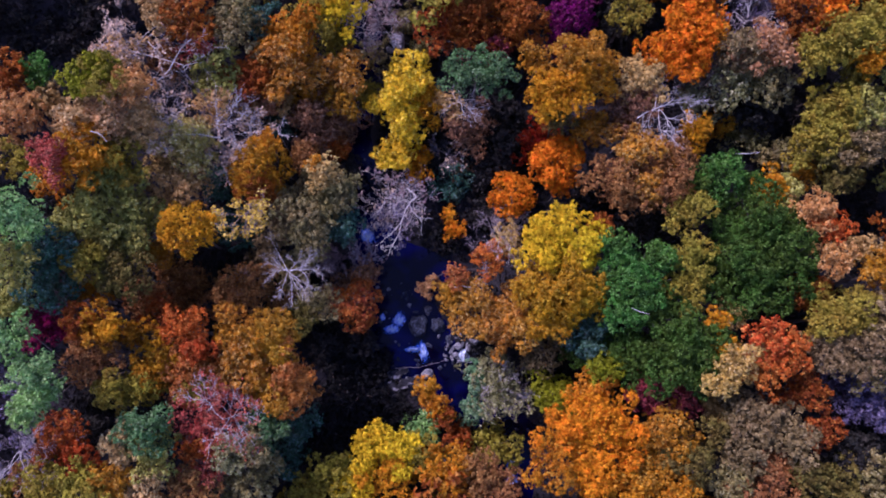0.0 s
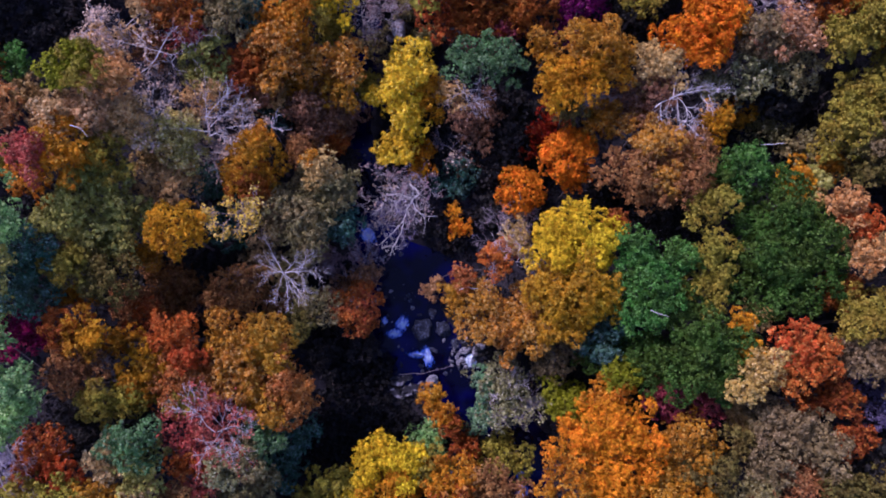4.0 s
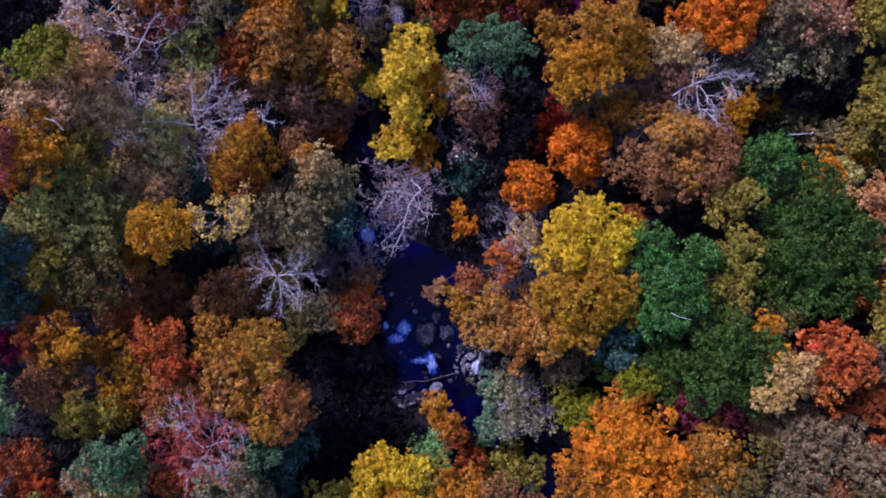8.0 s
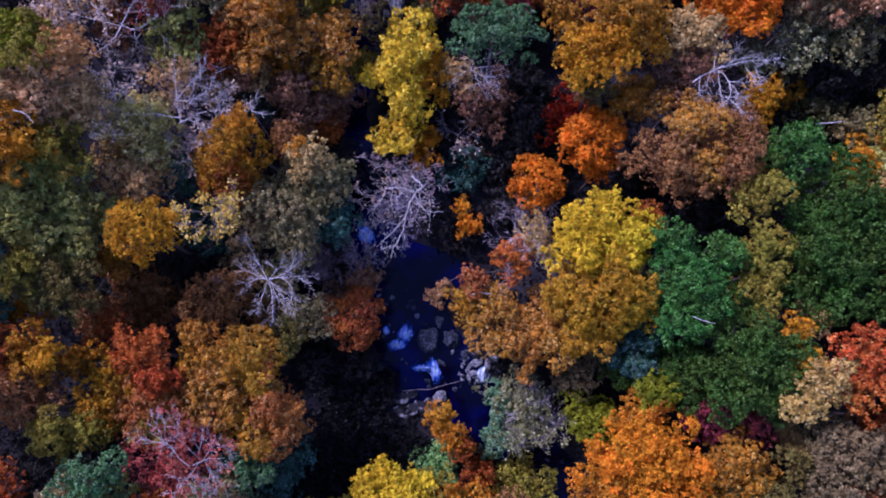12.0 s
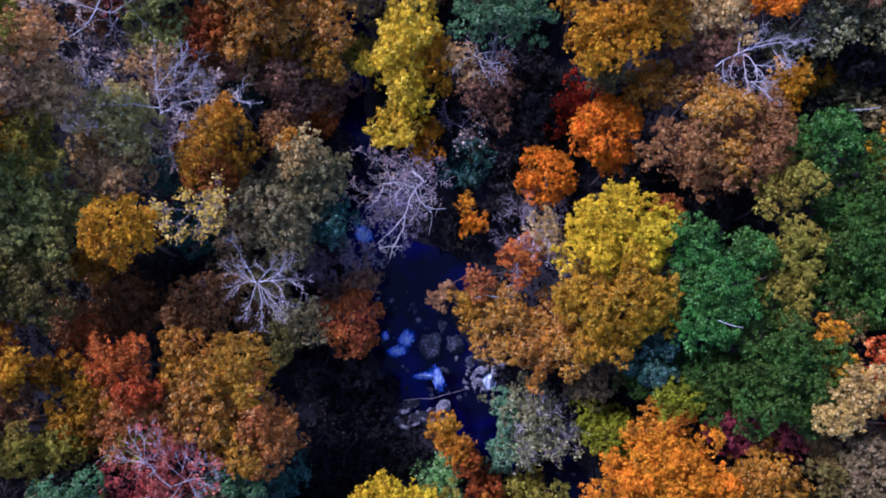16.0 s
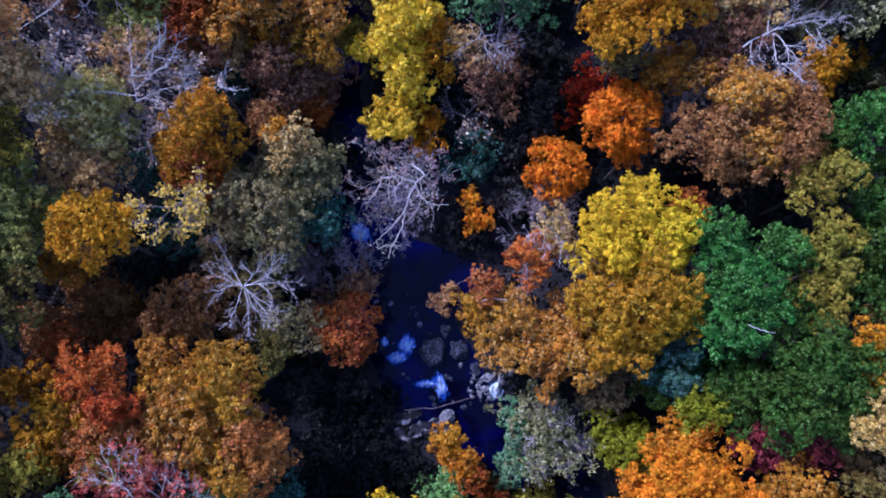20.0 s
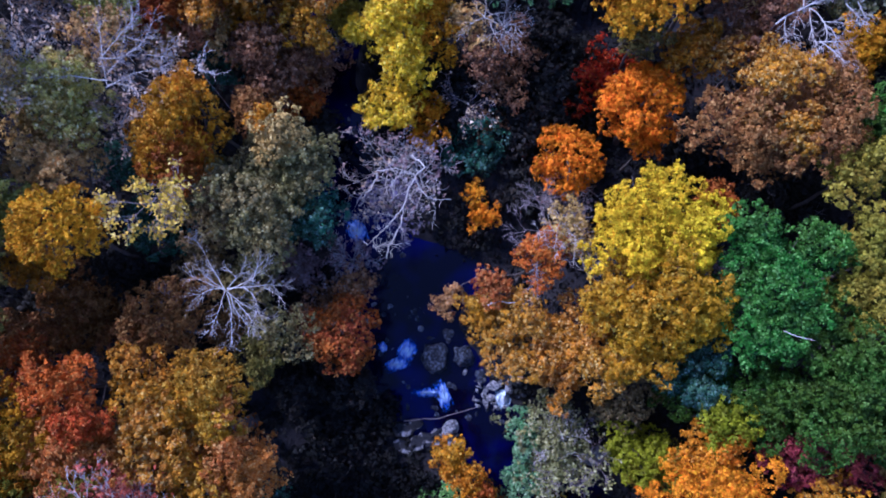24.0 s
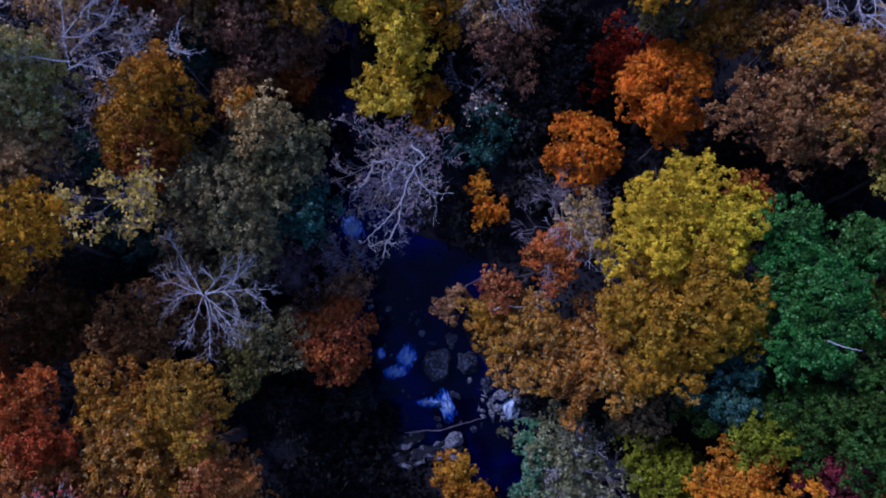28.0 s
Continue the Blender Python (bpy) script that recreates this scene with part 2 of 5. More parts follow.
def tubes(runs, sides=6):
    """One mesh of tapered tubes. runs: list of (points (n, 3), radii (n))."""
    vs, fs, base = [], [], 0
    ang = np.arange(sides) * 2 * np.pi / sides
    for pts, radii in runs:
        pts, radii = np.asarray(pts, float), np.asarray(radii, float)
        n = len(pts)
        tan = np.gradient(pts, axis=0)
        tan /= np.linalg.norm(tan, axis=1, keepdims=True) + 1e-9
        ref = np.where(np.abs(tan[:, 2:3]) > 0.9, [[1.0, 0, 0]], [[0, 0, 1.0]])
        a = np.cross(tan, ref)
        a /= np.linalg.norm(a, axis=1, keepdims=True) + 1e-9
        b = np.cross(tan, a)
        ring = pts[:, None] + radii[:, None, None] * (np.cos(ang)[None, :, None] * a[:, None] + np.sin(ang)[None, :, None] * b[:, None])
        vs.append(ring.reshape(-1, 3))
        i = np.arange(n - 1)[:, None] * sides
        j, j2 = np.arange(sides)[None], (np.arange(sides)[None] + 1) % sides
        fs.append((np.stack([i + j, i + j2, i + sides + j2, i + sides + j], -1) + base).reshape(-1, 4))
        base += n * sides
    return np.concatenate(vs), np.concatenate(fs)


def smooth_field(x, y, s, seed):
    """A cheap, smooth, seeded field of about -1..1 over a plane."""
    r = np.random.default_rng(seed)
    out = 0.0
    for k in range(5):
        a, ph = r.uniform(0, 2 * np.pi), r.uniform(0, 2 * np.pi)
        f = (0.6 + 0.5 * k) / s
        out = out + np.sin((x * np.cos(a) + y * np.sin(a)) * f * 2 * np.pi + ph) / (1 + 0.6 * k)
    return out / 2.2


# ---- ground and stream ----
def stream_x(y):
    """The middle of the stream, across, for a place along the valley."""
    return np.mean([np.interp(np.asarray(y) + d, STREAM_Y, STREAM_X) for d in (-0.8, -0.4, 0, 0.4, 0.8)], axis=0)


def stream_half(y):
    return np.mean([np.interp(np.asarray(y) + d, STREAM_Y, STREAM_W) for d in (-0.8, -0.4, 0, 0.4, 0.8)], axis=0)


SLOPE, Y0 = 0.1763, -7.0
STREAM_Y = [-60.00, -27.06, -24.00, -20.93, -18.18, -16.03, -14.19, -12.66, -10.82, -8.68, -6.53, -4.08, -1.93, 0.21, 1.87, 3.28, 7.26, 12.78, 17.68, 22.28, 25.65, 62.00]
STREAM_X = [9.91, 6.91, 7.53, 8.34, 7.22, 4.11, 1.00, -0.87, -2.43, -3.05, -4.29, -4.92, -3.49, -4.29, -7.22, -8.59, -9.59, -10.08, -9.46, -8.59, -8.96, -12.96]
STREAM_W = [1.74, 1.74, 1.74, 1.87, 2.61, 3.11, 3.42, 4.36, 4.36, 3.42, 3.61, 2.99, 3.86, 4.67, 1.99, 1.74, 1.62, 1.37, 1.24, 1.24, 1.24, 1.24]
FALL_Y = [-24.00, -20.93, -14.19, -12.35, -10.82, -9.41, -8.06, -6.22, 1.87, 3.89, 9.89]
FALL_Z = [-3.25, -2.71, -1.62, -1.29, -1.07, -0.58, -0.54, 0.14, 0.61, 1.67, 2.73]



def water_z(y):
    """Level pools with a drop at each cascade."""
    y = np.asarray(y, float)
    z = SLOPE * (y - Y0) - 0.25
    q = np.interp(y, FALL_Y, FALL_Z)
    inside = (y > FALL_Y[0]) & (y < FALL_Y[-1])
    return np.where(inside, q, z)


def ground_z(x, y):
    x, y = np.asarray(x, float), np.asarray(y, float)
    away = np.abs(x - stream_x(y)) - stream_half(y)
    bank = np.clip(away, -1.0, None)
    left = x < stream_x(y)
    rise = np.where(left, 0.15, 0.06) * np.clip(away - 3, 0, 45)
    lift = 0.9 * np.tanh(np.clip(bank, -1, None) / 2.0) + rise
    yy = np.clip(y, -160, 160)
    z = np.where(np.abs(y) < 60, water_z(np.clip(y, -60, 60)), SLOPE * (yy - Y0) - 0.25)
    bumps = 0.25 * smooth_field(x, y, 9.0, 5) * np.clip(away / 3, 0, 1)
    bumps = bumps + 0.13 * smooth_field(x, y, 2.3, 9) * np.clip(away + 1, 0, 1)
    return z + lift - 0.35 + bumps


def build_ground():
    core_x = np.concatenate([np.arange(-72, -14, 1.2), np.arange(-14, 14, 0.4), np.arange(14, 72.1, 1.2)])
    core_y = np.concatenate([np.arange(-62, -24, 1.2), np.arange(-24, 12, 0.4), np.arange(12, 72.1, 1.2)])
    far = np.array([90, 120, 180, 300, 600, 1500, 3000.0])
    gx = np.concatenate([-far[::-1], core_x, far])
    gy = np.concatenate([-far[::-1], core_y, far])
    X, Y = np.meshgrid(gx, gy)
    Z = ground_z(X, Y)
    nx, ny = len(gx), len(gy)
    i = (np.arange(ny - 1)[:, None] * nx + np.arange(nx - 1)[None]).ravel()
    f = np.stack([i, i + 1, i + nx + 1, i + nx], 1)
    return piece("ground", np.stack([X, Y, Z], -1).reshape(-1, 3), f, SHADE_LITTER, None, "", True)


tagged(build_ground(), "forest floor of fallen leaves, colour blackened to stand for canopy shade", "ground", kind="structure")

ys = np.arange(-58, 60, 0.35)
cross = np.linspace(-1.15, 1.15, 9)
WX = stream_x(ys)[:, None] + cross[None] * (stream_half(ys)[:, None] * 1.1 + 0.8)
WY = np.repeat(ys[:, None], 9, 1)
WZ = np.repeat(water_z(ys)[:, None], 9, 1)
k = (np.arange(len(ys) - 1)[:, None] * 9 + np.arange(8)[None]).ravel()
water = piece("water", np.stack([WX, WY, WZ], -1).reshape(-1, 3), np.stack([k, k + 1, k + 10, k + 9], 1), WATER, None, "", True)
tagged(water, "deep blue stream water running between wooded banks", "water", kind="structure")

# ---- trees ----


def leaves_at(rng, centres, outward, size, spread=0.8):
    """A pointed leaf spray at each centre, turned roughly outward: three corners each."""
    n = len(centres)
    nor = outward + rng.normal(0, spread, (n, 3))
    nor /= np.linalg.norm(nor, axis=1, keepdims=True) + 1e-9
    t = np.cross(nor, rng.normal(0, 1, (n, 3)))
    t /= np.linalg.norm(t, axis=1, keepdims=True) + 1e-9
    b = np.cross(nor, t)
    s = size * rng.uniform(0.55, 1.4, (n, 1))
    w = s * rng.uniform(0.36, 0.55, (n, 1))
    v = np.stack([centres - t * s * 0.5 - b * w, centres + t * s * 0.6, centres - t * s * 0.4 + b * w], 1)
    return v.reshape(-1, 3)


KIND = {"orange": "maple_tree", "red": "maple_tree", "pink": "maple_tree", "burgundy": "maple_tree", "amber": "oak_tree", "goldbrown": "oak_tree", "rust": "oak_tree", "brown": "oak_tree",
        "tan": "oak_tree", "brightyellow": "deciduous_tree", "coral": "maple_tree", "rustamber": "oak_tree", "brightorange": "maple_tree", "oldgold": "oak_tree", "russet": "oak_tree", "brownorange": "oak_tree", "olive": "oak_tree", "greyolive": "oak_tree", "dullolive": "oak_tree", "dulltan": "oak_tree", "warmtan": "oak_tree", "shade": "understory_tree", "teal": "understory_tree"}
DENSITY = 16.0      # leaves over a bough


def crown_points(rng, r, hz, fullness, leaf, even=False):
    """Leaf places and outward ways of a lobed crown round the origin: boughs set with rounded tufts of leaves."""
    cents, outs = [], []
    lobes = int(np.clip(6 + 3.0 * r, 7, 22)) + (14 if even else 0)
    wild = 0.25 if even else 1.0
    tuft = max(0.27, 1.85 * leaf) * (0.7 if even else 1.0)
    ph = rng.uniform(0, 6.28, 4)
    for i in range(lobes):
        u = 1 - 1.2 * (i + 0.5) / lobes
        az = i * 2.39996 + rng.uniform(-0.45, 0.45)
        ring = math.sqrt(max(0.0, 1 - u * u))
        edge = 1.0 - 0.12 * wild + wild * (0.15 * math.sin(2 * az + ph[0]) + 0.13 * math.sin(3 * az + ph[1]) + 0.09 * math.sin(5 * az + ph[2]))
        lr = r * rng.uniform(0.20, 0.28 if even else 0.40) * (1.0 if r > 2 else 1.2)
        c = np.array([math.cos(az) * ring * (r * edge - lr * 0.75), math.sin(az) * ring * (r * edge - lr * 0.75), u * (hz - lr * 0.6)])
        c += wild * (rng.normal(0, 0.07 * r, 3) + [0, 0, rng.uniform(-0.30, 0.14) * r])
        tufts = max(6, int(3.4 * lr * lr / tuft ** 2))
        d = rng.normal(0, 1, (tufts, 3))
        d[:, 2] = np.where(d[:, 2] < -0.35, -d[:, 2], d[:, 2])
        d /= np.linalg.norm(d, axis=1, keepdims=True)
        size = tuft * rng.uniform(0.6, 1.3, tufts)
        at = d * lr * rng.uniform(0.62, 1.10, (tufts, 1))
        n = int(DENSITY * fullness * lr * lr / (leaf * leaf))
        pick = rng.choice(tufts, n, p=size ** 2 / np.sum(size ** 2))
        e = d[pick] * 0.7 + rng.normal(0, 0.62, (n, 3)) + [0, 0, 0.3]
        e /= np.linalg.norm(e, axis=1, keepdims=True) + 1e-9
        cents.append(c + (at[pick] + e * size[pick, None] * rng.uniform(0.45, 1.05, (n, 1))) * [1, 1, 0.85])
        outs.append(e)
    return np.concatenate(cents), np.concatenate(outs)


def trunk_runs(rng, height, radius, lean=0.04):
    t = np.linspace(0, 1, 7)
    bend = np.cumsum(rng.normal(0, lean, (7, 2)), 0) * height * 0.25
    bend -= bend[:1]
    bend *= (1 - t[:, None]) * 1.2
    pts = np.column_stack([bend, t * height])
    pts[0, :2] = pts[0, :2] * 0
    return pts, radius * (1 - 0.75 * t) * np.array([1.45, 1.1, 1, 1, 1, 1, 1])


def limb_run(rng, a, tip, r):
    s = np.linspace(0, 1, 6)[:, None]
    run = a * (1 - s) + tip * s + rng.normal(0, 0.06 * r, (6, 3)) * s * (1 - s) * 3 + np.array([0, 0, 0.25 * r]) * s * (1 - s)
    return run, (0.035 + 0.022 * r) * (1 - 0.8 * s[:, 0])


def tree(name, label, *boughs, leaf=0.0):
    """One tree. Each bough is a mass of its crown: x, y, height of its top, radius, leaf colour, flatness, fullness, evenly round or not."""
    weight = np.array([b[3] ** 2 for b in boughs])
    x, y = (float(np.sum(weight * [b[k] for b in boughs]) / weight.sum()) for k in (0, 1))
    rng = np.random.default_rng(int(abs(boughs[0][0] * 911 + boughs[0][1] * 3571)) + 7)
    base = float(ground_z(x, y)) - 0.05
    main = max(boughs, key=lambda b: b[3])
    holder = new(name or KIND.get(main[4], "deciduous_tree"))
    holder.location = (x, y, base)
    tagged(holder, label, "tree", group="autumn forest trees")
    spread = math.sqrt(weight.sum())
    high = max(b[2] for b in boughs) - base
    pts, radii = trunk_runs(rng, max(high - 0.6 * min(spread, 3.5), 1.2), 0.05 + 0.05 * spread)
    piece("trunk", *tubes([(pts, radii)], 8), BARK, holder, smooth=True)
    for b in boughs:
        bx, by, top, r, colour = b[:5]
        flat, fullness, even = (tuple(b[5:]) + (0.95, 1.0, False)[len(b) - 5:])
        hz = max(r * flat, 0.9)
        hub = np.array([bx - x, by - y, top - hz - base])
        size = leaf or min(0.116 * (math.hypot(bx, by + 9, top - 60) / 45) ** 1.9, 0.225) * (0.92 if even else 1.0)
        for i in range(3 if len(boughs) < 2 else 2):
            az = i * 2.1 + rng.uniform(0, 1)
            tip = hub + [math.cos(az) * r * 0.7, math.sin(az) * r * 0.7, hz * rng.uniform(0.0, 0.5)]
            run, rad = limb_run(rng, pts[3 + i % 3] if hub[2] > pts[4, 2] * 0.6 else pts[2], tip, r)
            piece("limb", *tubes([(run, rad)], 5), BARK, holder, smooth=True)
        c, o = crown_points(rng, r, hz, fullness, size, even)
        v = leaves_at(rng, c, o, size, 0.6)
        inner = int(50 * r * r * fullness)
        ci = np.clip(rng.normal(0, 0.30, (inner, 3)), -0.55, 0.55) * [r, r, hz]
        v = np.concatenate([v, leaves_at(rng, ci - [0, 0, 0.15 * hz], ci / (r + 0.1), 0.27, 1.0)]) + hub
        piece("crown", v, np.arange(len(v)).reshape(-1, 3), LEAF[colour], holder)
    return holder


def branch_runs(rng, start, way, length, radius, level, out, droop=0.0, split=4, flare=(0.45, 0.95)):
    n = 5 if level < 2 else 3
    pts, p, d = [np.array(start, float)], np.array(start, float), np.array(way, float)
    d /= np.linalg.norm(d)
    for i in range(n - 1):
        d = d + rng.normal(0, (0.17, 0.15, 0.14, 0.14)[level], 3) + [0, 0, -droop]
        d /= np.linalg.norm(d)
        p = p + d * length / (n - 1)
        pts.append(p)
    out[level].append((np.array(pts), radius * np.linspace(1, 0.35, n)))
    if level + 1 >= len(out):
        return
    for i in range(split):
        s = rng.uniform(0.3, 1.0)
        k = min(int(s * (n - 1)), n - 2)
        q = pts[k] + (pts[k + 1] - pts[k]) * (s * (n - 1) - k)
        side = rng.normal(0, 1, 3)
        side -= d * (side @ d)
        side /= np.linalg.norm(side) + 1e-9
        branch_runs(rng, q, d * 0.75 + side * rng.uniform(*flare), length * rng.uniform(0.42, 0.68), max(radius * 0.55, min(radius, 0.013)), level + 1, out, droop, split, flare)


def bare_tree(x, y, top, r, label, lean=(0, 0), limbs=7, levels=4, split=4, thick=0.10, bark=None, leaves="", leaf_count=0, spread=0.55, name="bare_tree", hubdrop=0.5, foot=(0, 0), fan=None):
    """A leafless or nearly leafless tree: trunk, each limb with its twigs, some last leaves. foot: how far the trunk's base stands off; fan: the bearings between which the limbs spread."""
    rng = np.random.default_rng(int(abs(x * 713 + y * 1931)) + 3)
    bark = bark or PALE_BARK
    fx, fy = x + foot[0], y + foot[1]
    base = float(ground_z(fx, fy)) - 0.05
    tall = top - r * hubdrop * 0.4 - base
    tree = new(name)
    tree.location = (fx, fy, base)
    tagged(tree, label, "bare tree", group="leafless forest trees")
    pts, radii = trunk_runs(rng, tall, thick * 1.6)
    up = (pts[:, 2:] / tall) ** 1.3
    pts[:, :2] -= up * np.array(foot)
    piece("trunk", *tubes([(pts, radii)], 8), TWIG_BARK if bark is PALE_BARK else BARK, tree, smooth=True)
    tips = []
    for i in range(limbs):
        low = rng.uniform(0, 1) ** 0.8
        s = tall - low * r * 0.9
        start = np.array([np.interp(s, pts[:, 2], pts[:, k]) for k in range(3)])
        az = i * 2.39996 + rng.uniform(-0.5, 0.5)
        if fan:
            az, low = fan[0] + (fan[1] - fan[0]) * (i + rng.uniform(0.2, 0.8)) / limbs, low * 0.4
            s = tall - low * r * 0.5
            start = np.array([np.interp(s, pts[:, 2], pts[:, k]) for k in range(3)])
        el = rng.uniform(0.0, spread) + 0.45 * low
        way = (math.cos(az) * math.cos(el) + lean[0], math.sin(az) * math.cos(el) + lean[1], math.sin(el))
        out = [[] for _ in range(levels)]
        branch_runs(rng, start, way, r * rng.uniform(0.6, 1.05), thick * rng.uniform(0.45, 0.85), 0, out, 0.0, split, (0.25, 0.62) if fan else (0.45, 0.95))
        limb = piece("limb", *tubes(out[0], 6), bark, tree, smooth=True)
        twigs = [run for lev in out[1:] for run in lev]
        tagged(piece("twig_spray", *tubes(twigs, 3), PALE_TWIG if bark is PALE_BARK else bark, limb), kind="stuff")
        tips += [run[0][-1] for run in out[-1]]
    if leaf_count:
        tips = np.array(tips)
        c = tips[rng.integers(0, len(tips), leaf_count)] + rng.normal(0, 0.13, (leaf_count, 3))
        v = leaves_at(rng, c, np.tile([0, 0, 1.0], (leaf_count, 1)), 0.18)
        piece("foliage", v, np.arange(len(v)).reshape(-1, 3), LEAF[leaves], tree)
    return tree


def forked_tree(x, y, top, label, limbs, stem=(0.0, 0.0), thick=0.045, twigs=4, seed=1, rise=0.10):
    """A bleached leafless tree with crooked limbs. Each limb: where it leaves, as x and y off the hub, its bearing, its length and by how much it bends, in degrees."""
    rng = np.random.default_rng(seed)
    tx, ty = x + stem[0], y + stem[1]
    base = float(ground_z(tx, ty)) - 0.05
    tall = top - base
    holder = new("bare_tree")
    holder.location = (tx, ty, base)
    tagged(holder, label, "bare tree", group="leafless forest trees")
    piece("trunk", *tubes([trunk_runs(rng, tall, thick * 2.0)], 8), TWIG_BARK, holder, smooth=True)
    for dx, dy, bearing, length, bend in limbs:
        n = 9
        turn = np.radians(bearing + bend * np.linspace(-0.15, 1.1, n - 1)) + rng.normal(0, 0.08, n - 1)
        step = length / (n - 1)
        flat = np.vstack([[dx, dy], np.array([dx, dy]) + np.cumsum(np.column_stack([np.cos(turn), np.sin(turn)]), 0) * step])
        off = flat - np.array(stem)
        pts = np.column_stack([off, tall + rise * np.hypot(off[:, 0], off[:, 1]) - 0.03 + np.cumsum(rng.normal(0, 0.02, n))])
        run = (pts, thick * (0.55 + 0.14 * length) * np.linspace(1, 0.18, n))
        limb = piece("limb", *tubes([run], 6), PALE_BARK, holder, smooth=True)
        out = [[], [], []]
        for k in range(int(twigs * length)):
            i = int(rng.integers(2, n))
            side = turn[i - 1] + rng.choice((-1, 1)) * rng.uniform(0.25, 0.7)
            way = (math.cos(side), math.sin(side), rng.uniform(-0.2, 0.4))
            branch_runs(rng, pts[i], way, rng.uniform(0.3, 0.9), 0.008, 0, out, 0.0, 2, (0.3, 0.7))
        tagged(piece("twig_spray", *tubes([r for lev in out[:2] for r in lev], 3), PALE_TWIG, limb), kind="stuff")
    return holder



LABELS = {
    "orange": "bright orange maple in full autumn leaf",
    "amber": "amber and orange oak in thick autumn leaf",
    "gold": "golden yellow tree with a dense rounded crown",
    "yellow": "bright yellow tree with a lobed leafy crown",
    "goldbrown": "golden brown oak with a broad lobed crown",
    "rust": "rust brown oak with a broad leafy crown",
    "magenta": "crimson-purple tree low under its neighbours",
    "umber": "dark umber-brown tree with a thinning crown",
    "deepred": "dark red maple behind a glowing orange one",
    "brown": "russet brown oak with a wide rounded crown",
    "red": "red-orange maple with a clumped crown",
    "pink": "pinkish red tree that is thinning out",
    "burgundy": "dark burgundy tree low under its neighbours",
    "purple": "dark purple-leaved tree low under its neighbours",
    "mauve": "mauve-grey tree with sparse withered leaves",
    "violet": "violet-grey tree with thin withered leaves",
    "tan": "tan and olive oak with a loose crown",
    "cream": "pale cream-gold tree beside a red maple",
    "peach": "peach-orange tree with a small loose crown",
    "olive": "olive-yellow oak with a loose lobed crown",
    "olivegreen": "olive-green tree just starting to turn yellow",
    "greyolive": "grey-olive oak with a dull loose crown",
    "green": "deep green tree still in full summer leaf",
    "darkgreen": "dark green tree with a big dense crown",
    "palegreen": "pale green tree with a bright leafy crown",
    "lime": "lime-yellow tree beside dark gaps",
    "teal": "blue-green tree standing low in the shade",
    "silver": "silvery green tree leaning over the stream",
    "dullolive": "dull olive-brown oak with a loose crown",
    "dulltan": "dull tan-brown oak with a broad crown",
    "warmtan": "warm tan-gold oak with a loose crown",
    "palemauve": "pale mauve-grey tree with sparse withered leaves",
    "rustgold": "rusty golden oak with a pointed crown",
    "silvergreen": "grey-green oak with leaf colour lifted to stand for sunlight",
    "brownorange": "brown-orange oak with a dense lobed crown",
    "russet": "dull russet tree with a twiggy thinning crown",
    "rustamber": "rusty amber oak with a broad crown",
    "brightorange": "glowing orange round-crowned maple in a dark gap",
    "seagreen": "grey-green tree with pale leaf tips",
    "coral": "coral red maple beside a cream-gold tree",
    "mint": "mint-green young tree at the water's edge",
    "shade": "low understory tree with leaves darkened to stand for gap shade",
}

# ---- the forest, tree by tree ----
tree("", LABELS["rust"], (-37.7, 13.18, 21.37, 2.42, "rust"))
tree("", LABELS["peach"], (-36.01, 9.08, 22.69, 2.49, "peach"))
tree("", LABELS["pink"], (-32.15, 4.92, 23.4, 2.12, "pink"))
tree("", LABELS["amber"], (-33.27, 3.61, 20.6, 2.01, "amber", 0.95, 0.7))
tree("", LABELS["olive"], (-38.46, 6.5, 17.11, 2.26, "olive", 0.95, 0.7))
tree("", LABELS["green"], (-35.39, 13.52, 20.24, 1.64, "green"))
tree("", LABELS["lime"], (-29.88, 11.46, 23.48, 1.85, "lime"), (-28.5, 12.57, 23.6, 1.54, "lime"))
tree("", LABELS["olive"], (-28.19, 11.75, 24.13, 2.29, "olive"))
tree("", LABELS["peach"], (-25.84, 11.4, 23.16, 1.86, "peach"))
tree("", LABELS["warmtan"], (-28.5, 9.97, 21.69, 3.18, "warmtan"), (-30.97, 8.75, 22.1, 2.35, "warmtan"), (-26.54, 9.16, 19.69, 2.62, "warmtan"))
tree("", LABELS["amber"], (-30.36, 5.83, 22.17, 2.7, "amber"))
tree("", LABELS["olive"], (-28.4, 6.11, 19.68, 2.71, "olive"))
tree("", LABELS["olivegreen"], (-29.37, 3.02, 19.28, 3.36, "olivegreen"), (-31.12, 0.96, 19.78, 2.66, "olivegreen"), (-27.41, 1.32, 17.39, 3.05, "olivegreen"), (-29.54, -0.87, 18.04, 3.17, "olivegreen"), (-28.16, -3.8, 18.44, 2.68, "dullolive"), (-30.27, -3.01, 19.52, 2.38, "olive"))
tree("", LABELS["palegreen"], (-34.01, -0.1, 24.7, 2.82, "palegreen"))
tree("", LABELS["olivegreen"], (-34.61, -3.84, 23.45, 2.46, "olivegreen"))
tree("", LABELS["teal"], (-33.08, -2, 20.7, 2.33, "teal"), (-33.87, -4.64, 19.35, 2.9, "teal"))
bare_tree(-27.19, 17.45, 19.03, 3.61, "pale mauve-grey tree with sparse withered leaves", (0.0, 0.0), 9, 4, 3, 0.045, PALE_TWIG, "palemauve", 826, 0.7, "withered_tree")
bare_tree(-30.18, 16.95, 18.95, 2.04, "pale mauve-grey tree with sparse withered leaves", (0.0, 0.0), 9, 4, 3, 0.045, PALE_TWIG, "palemauve", 466, 0.7, "withered_tree")
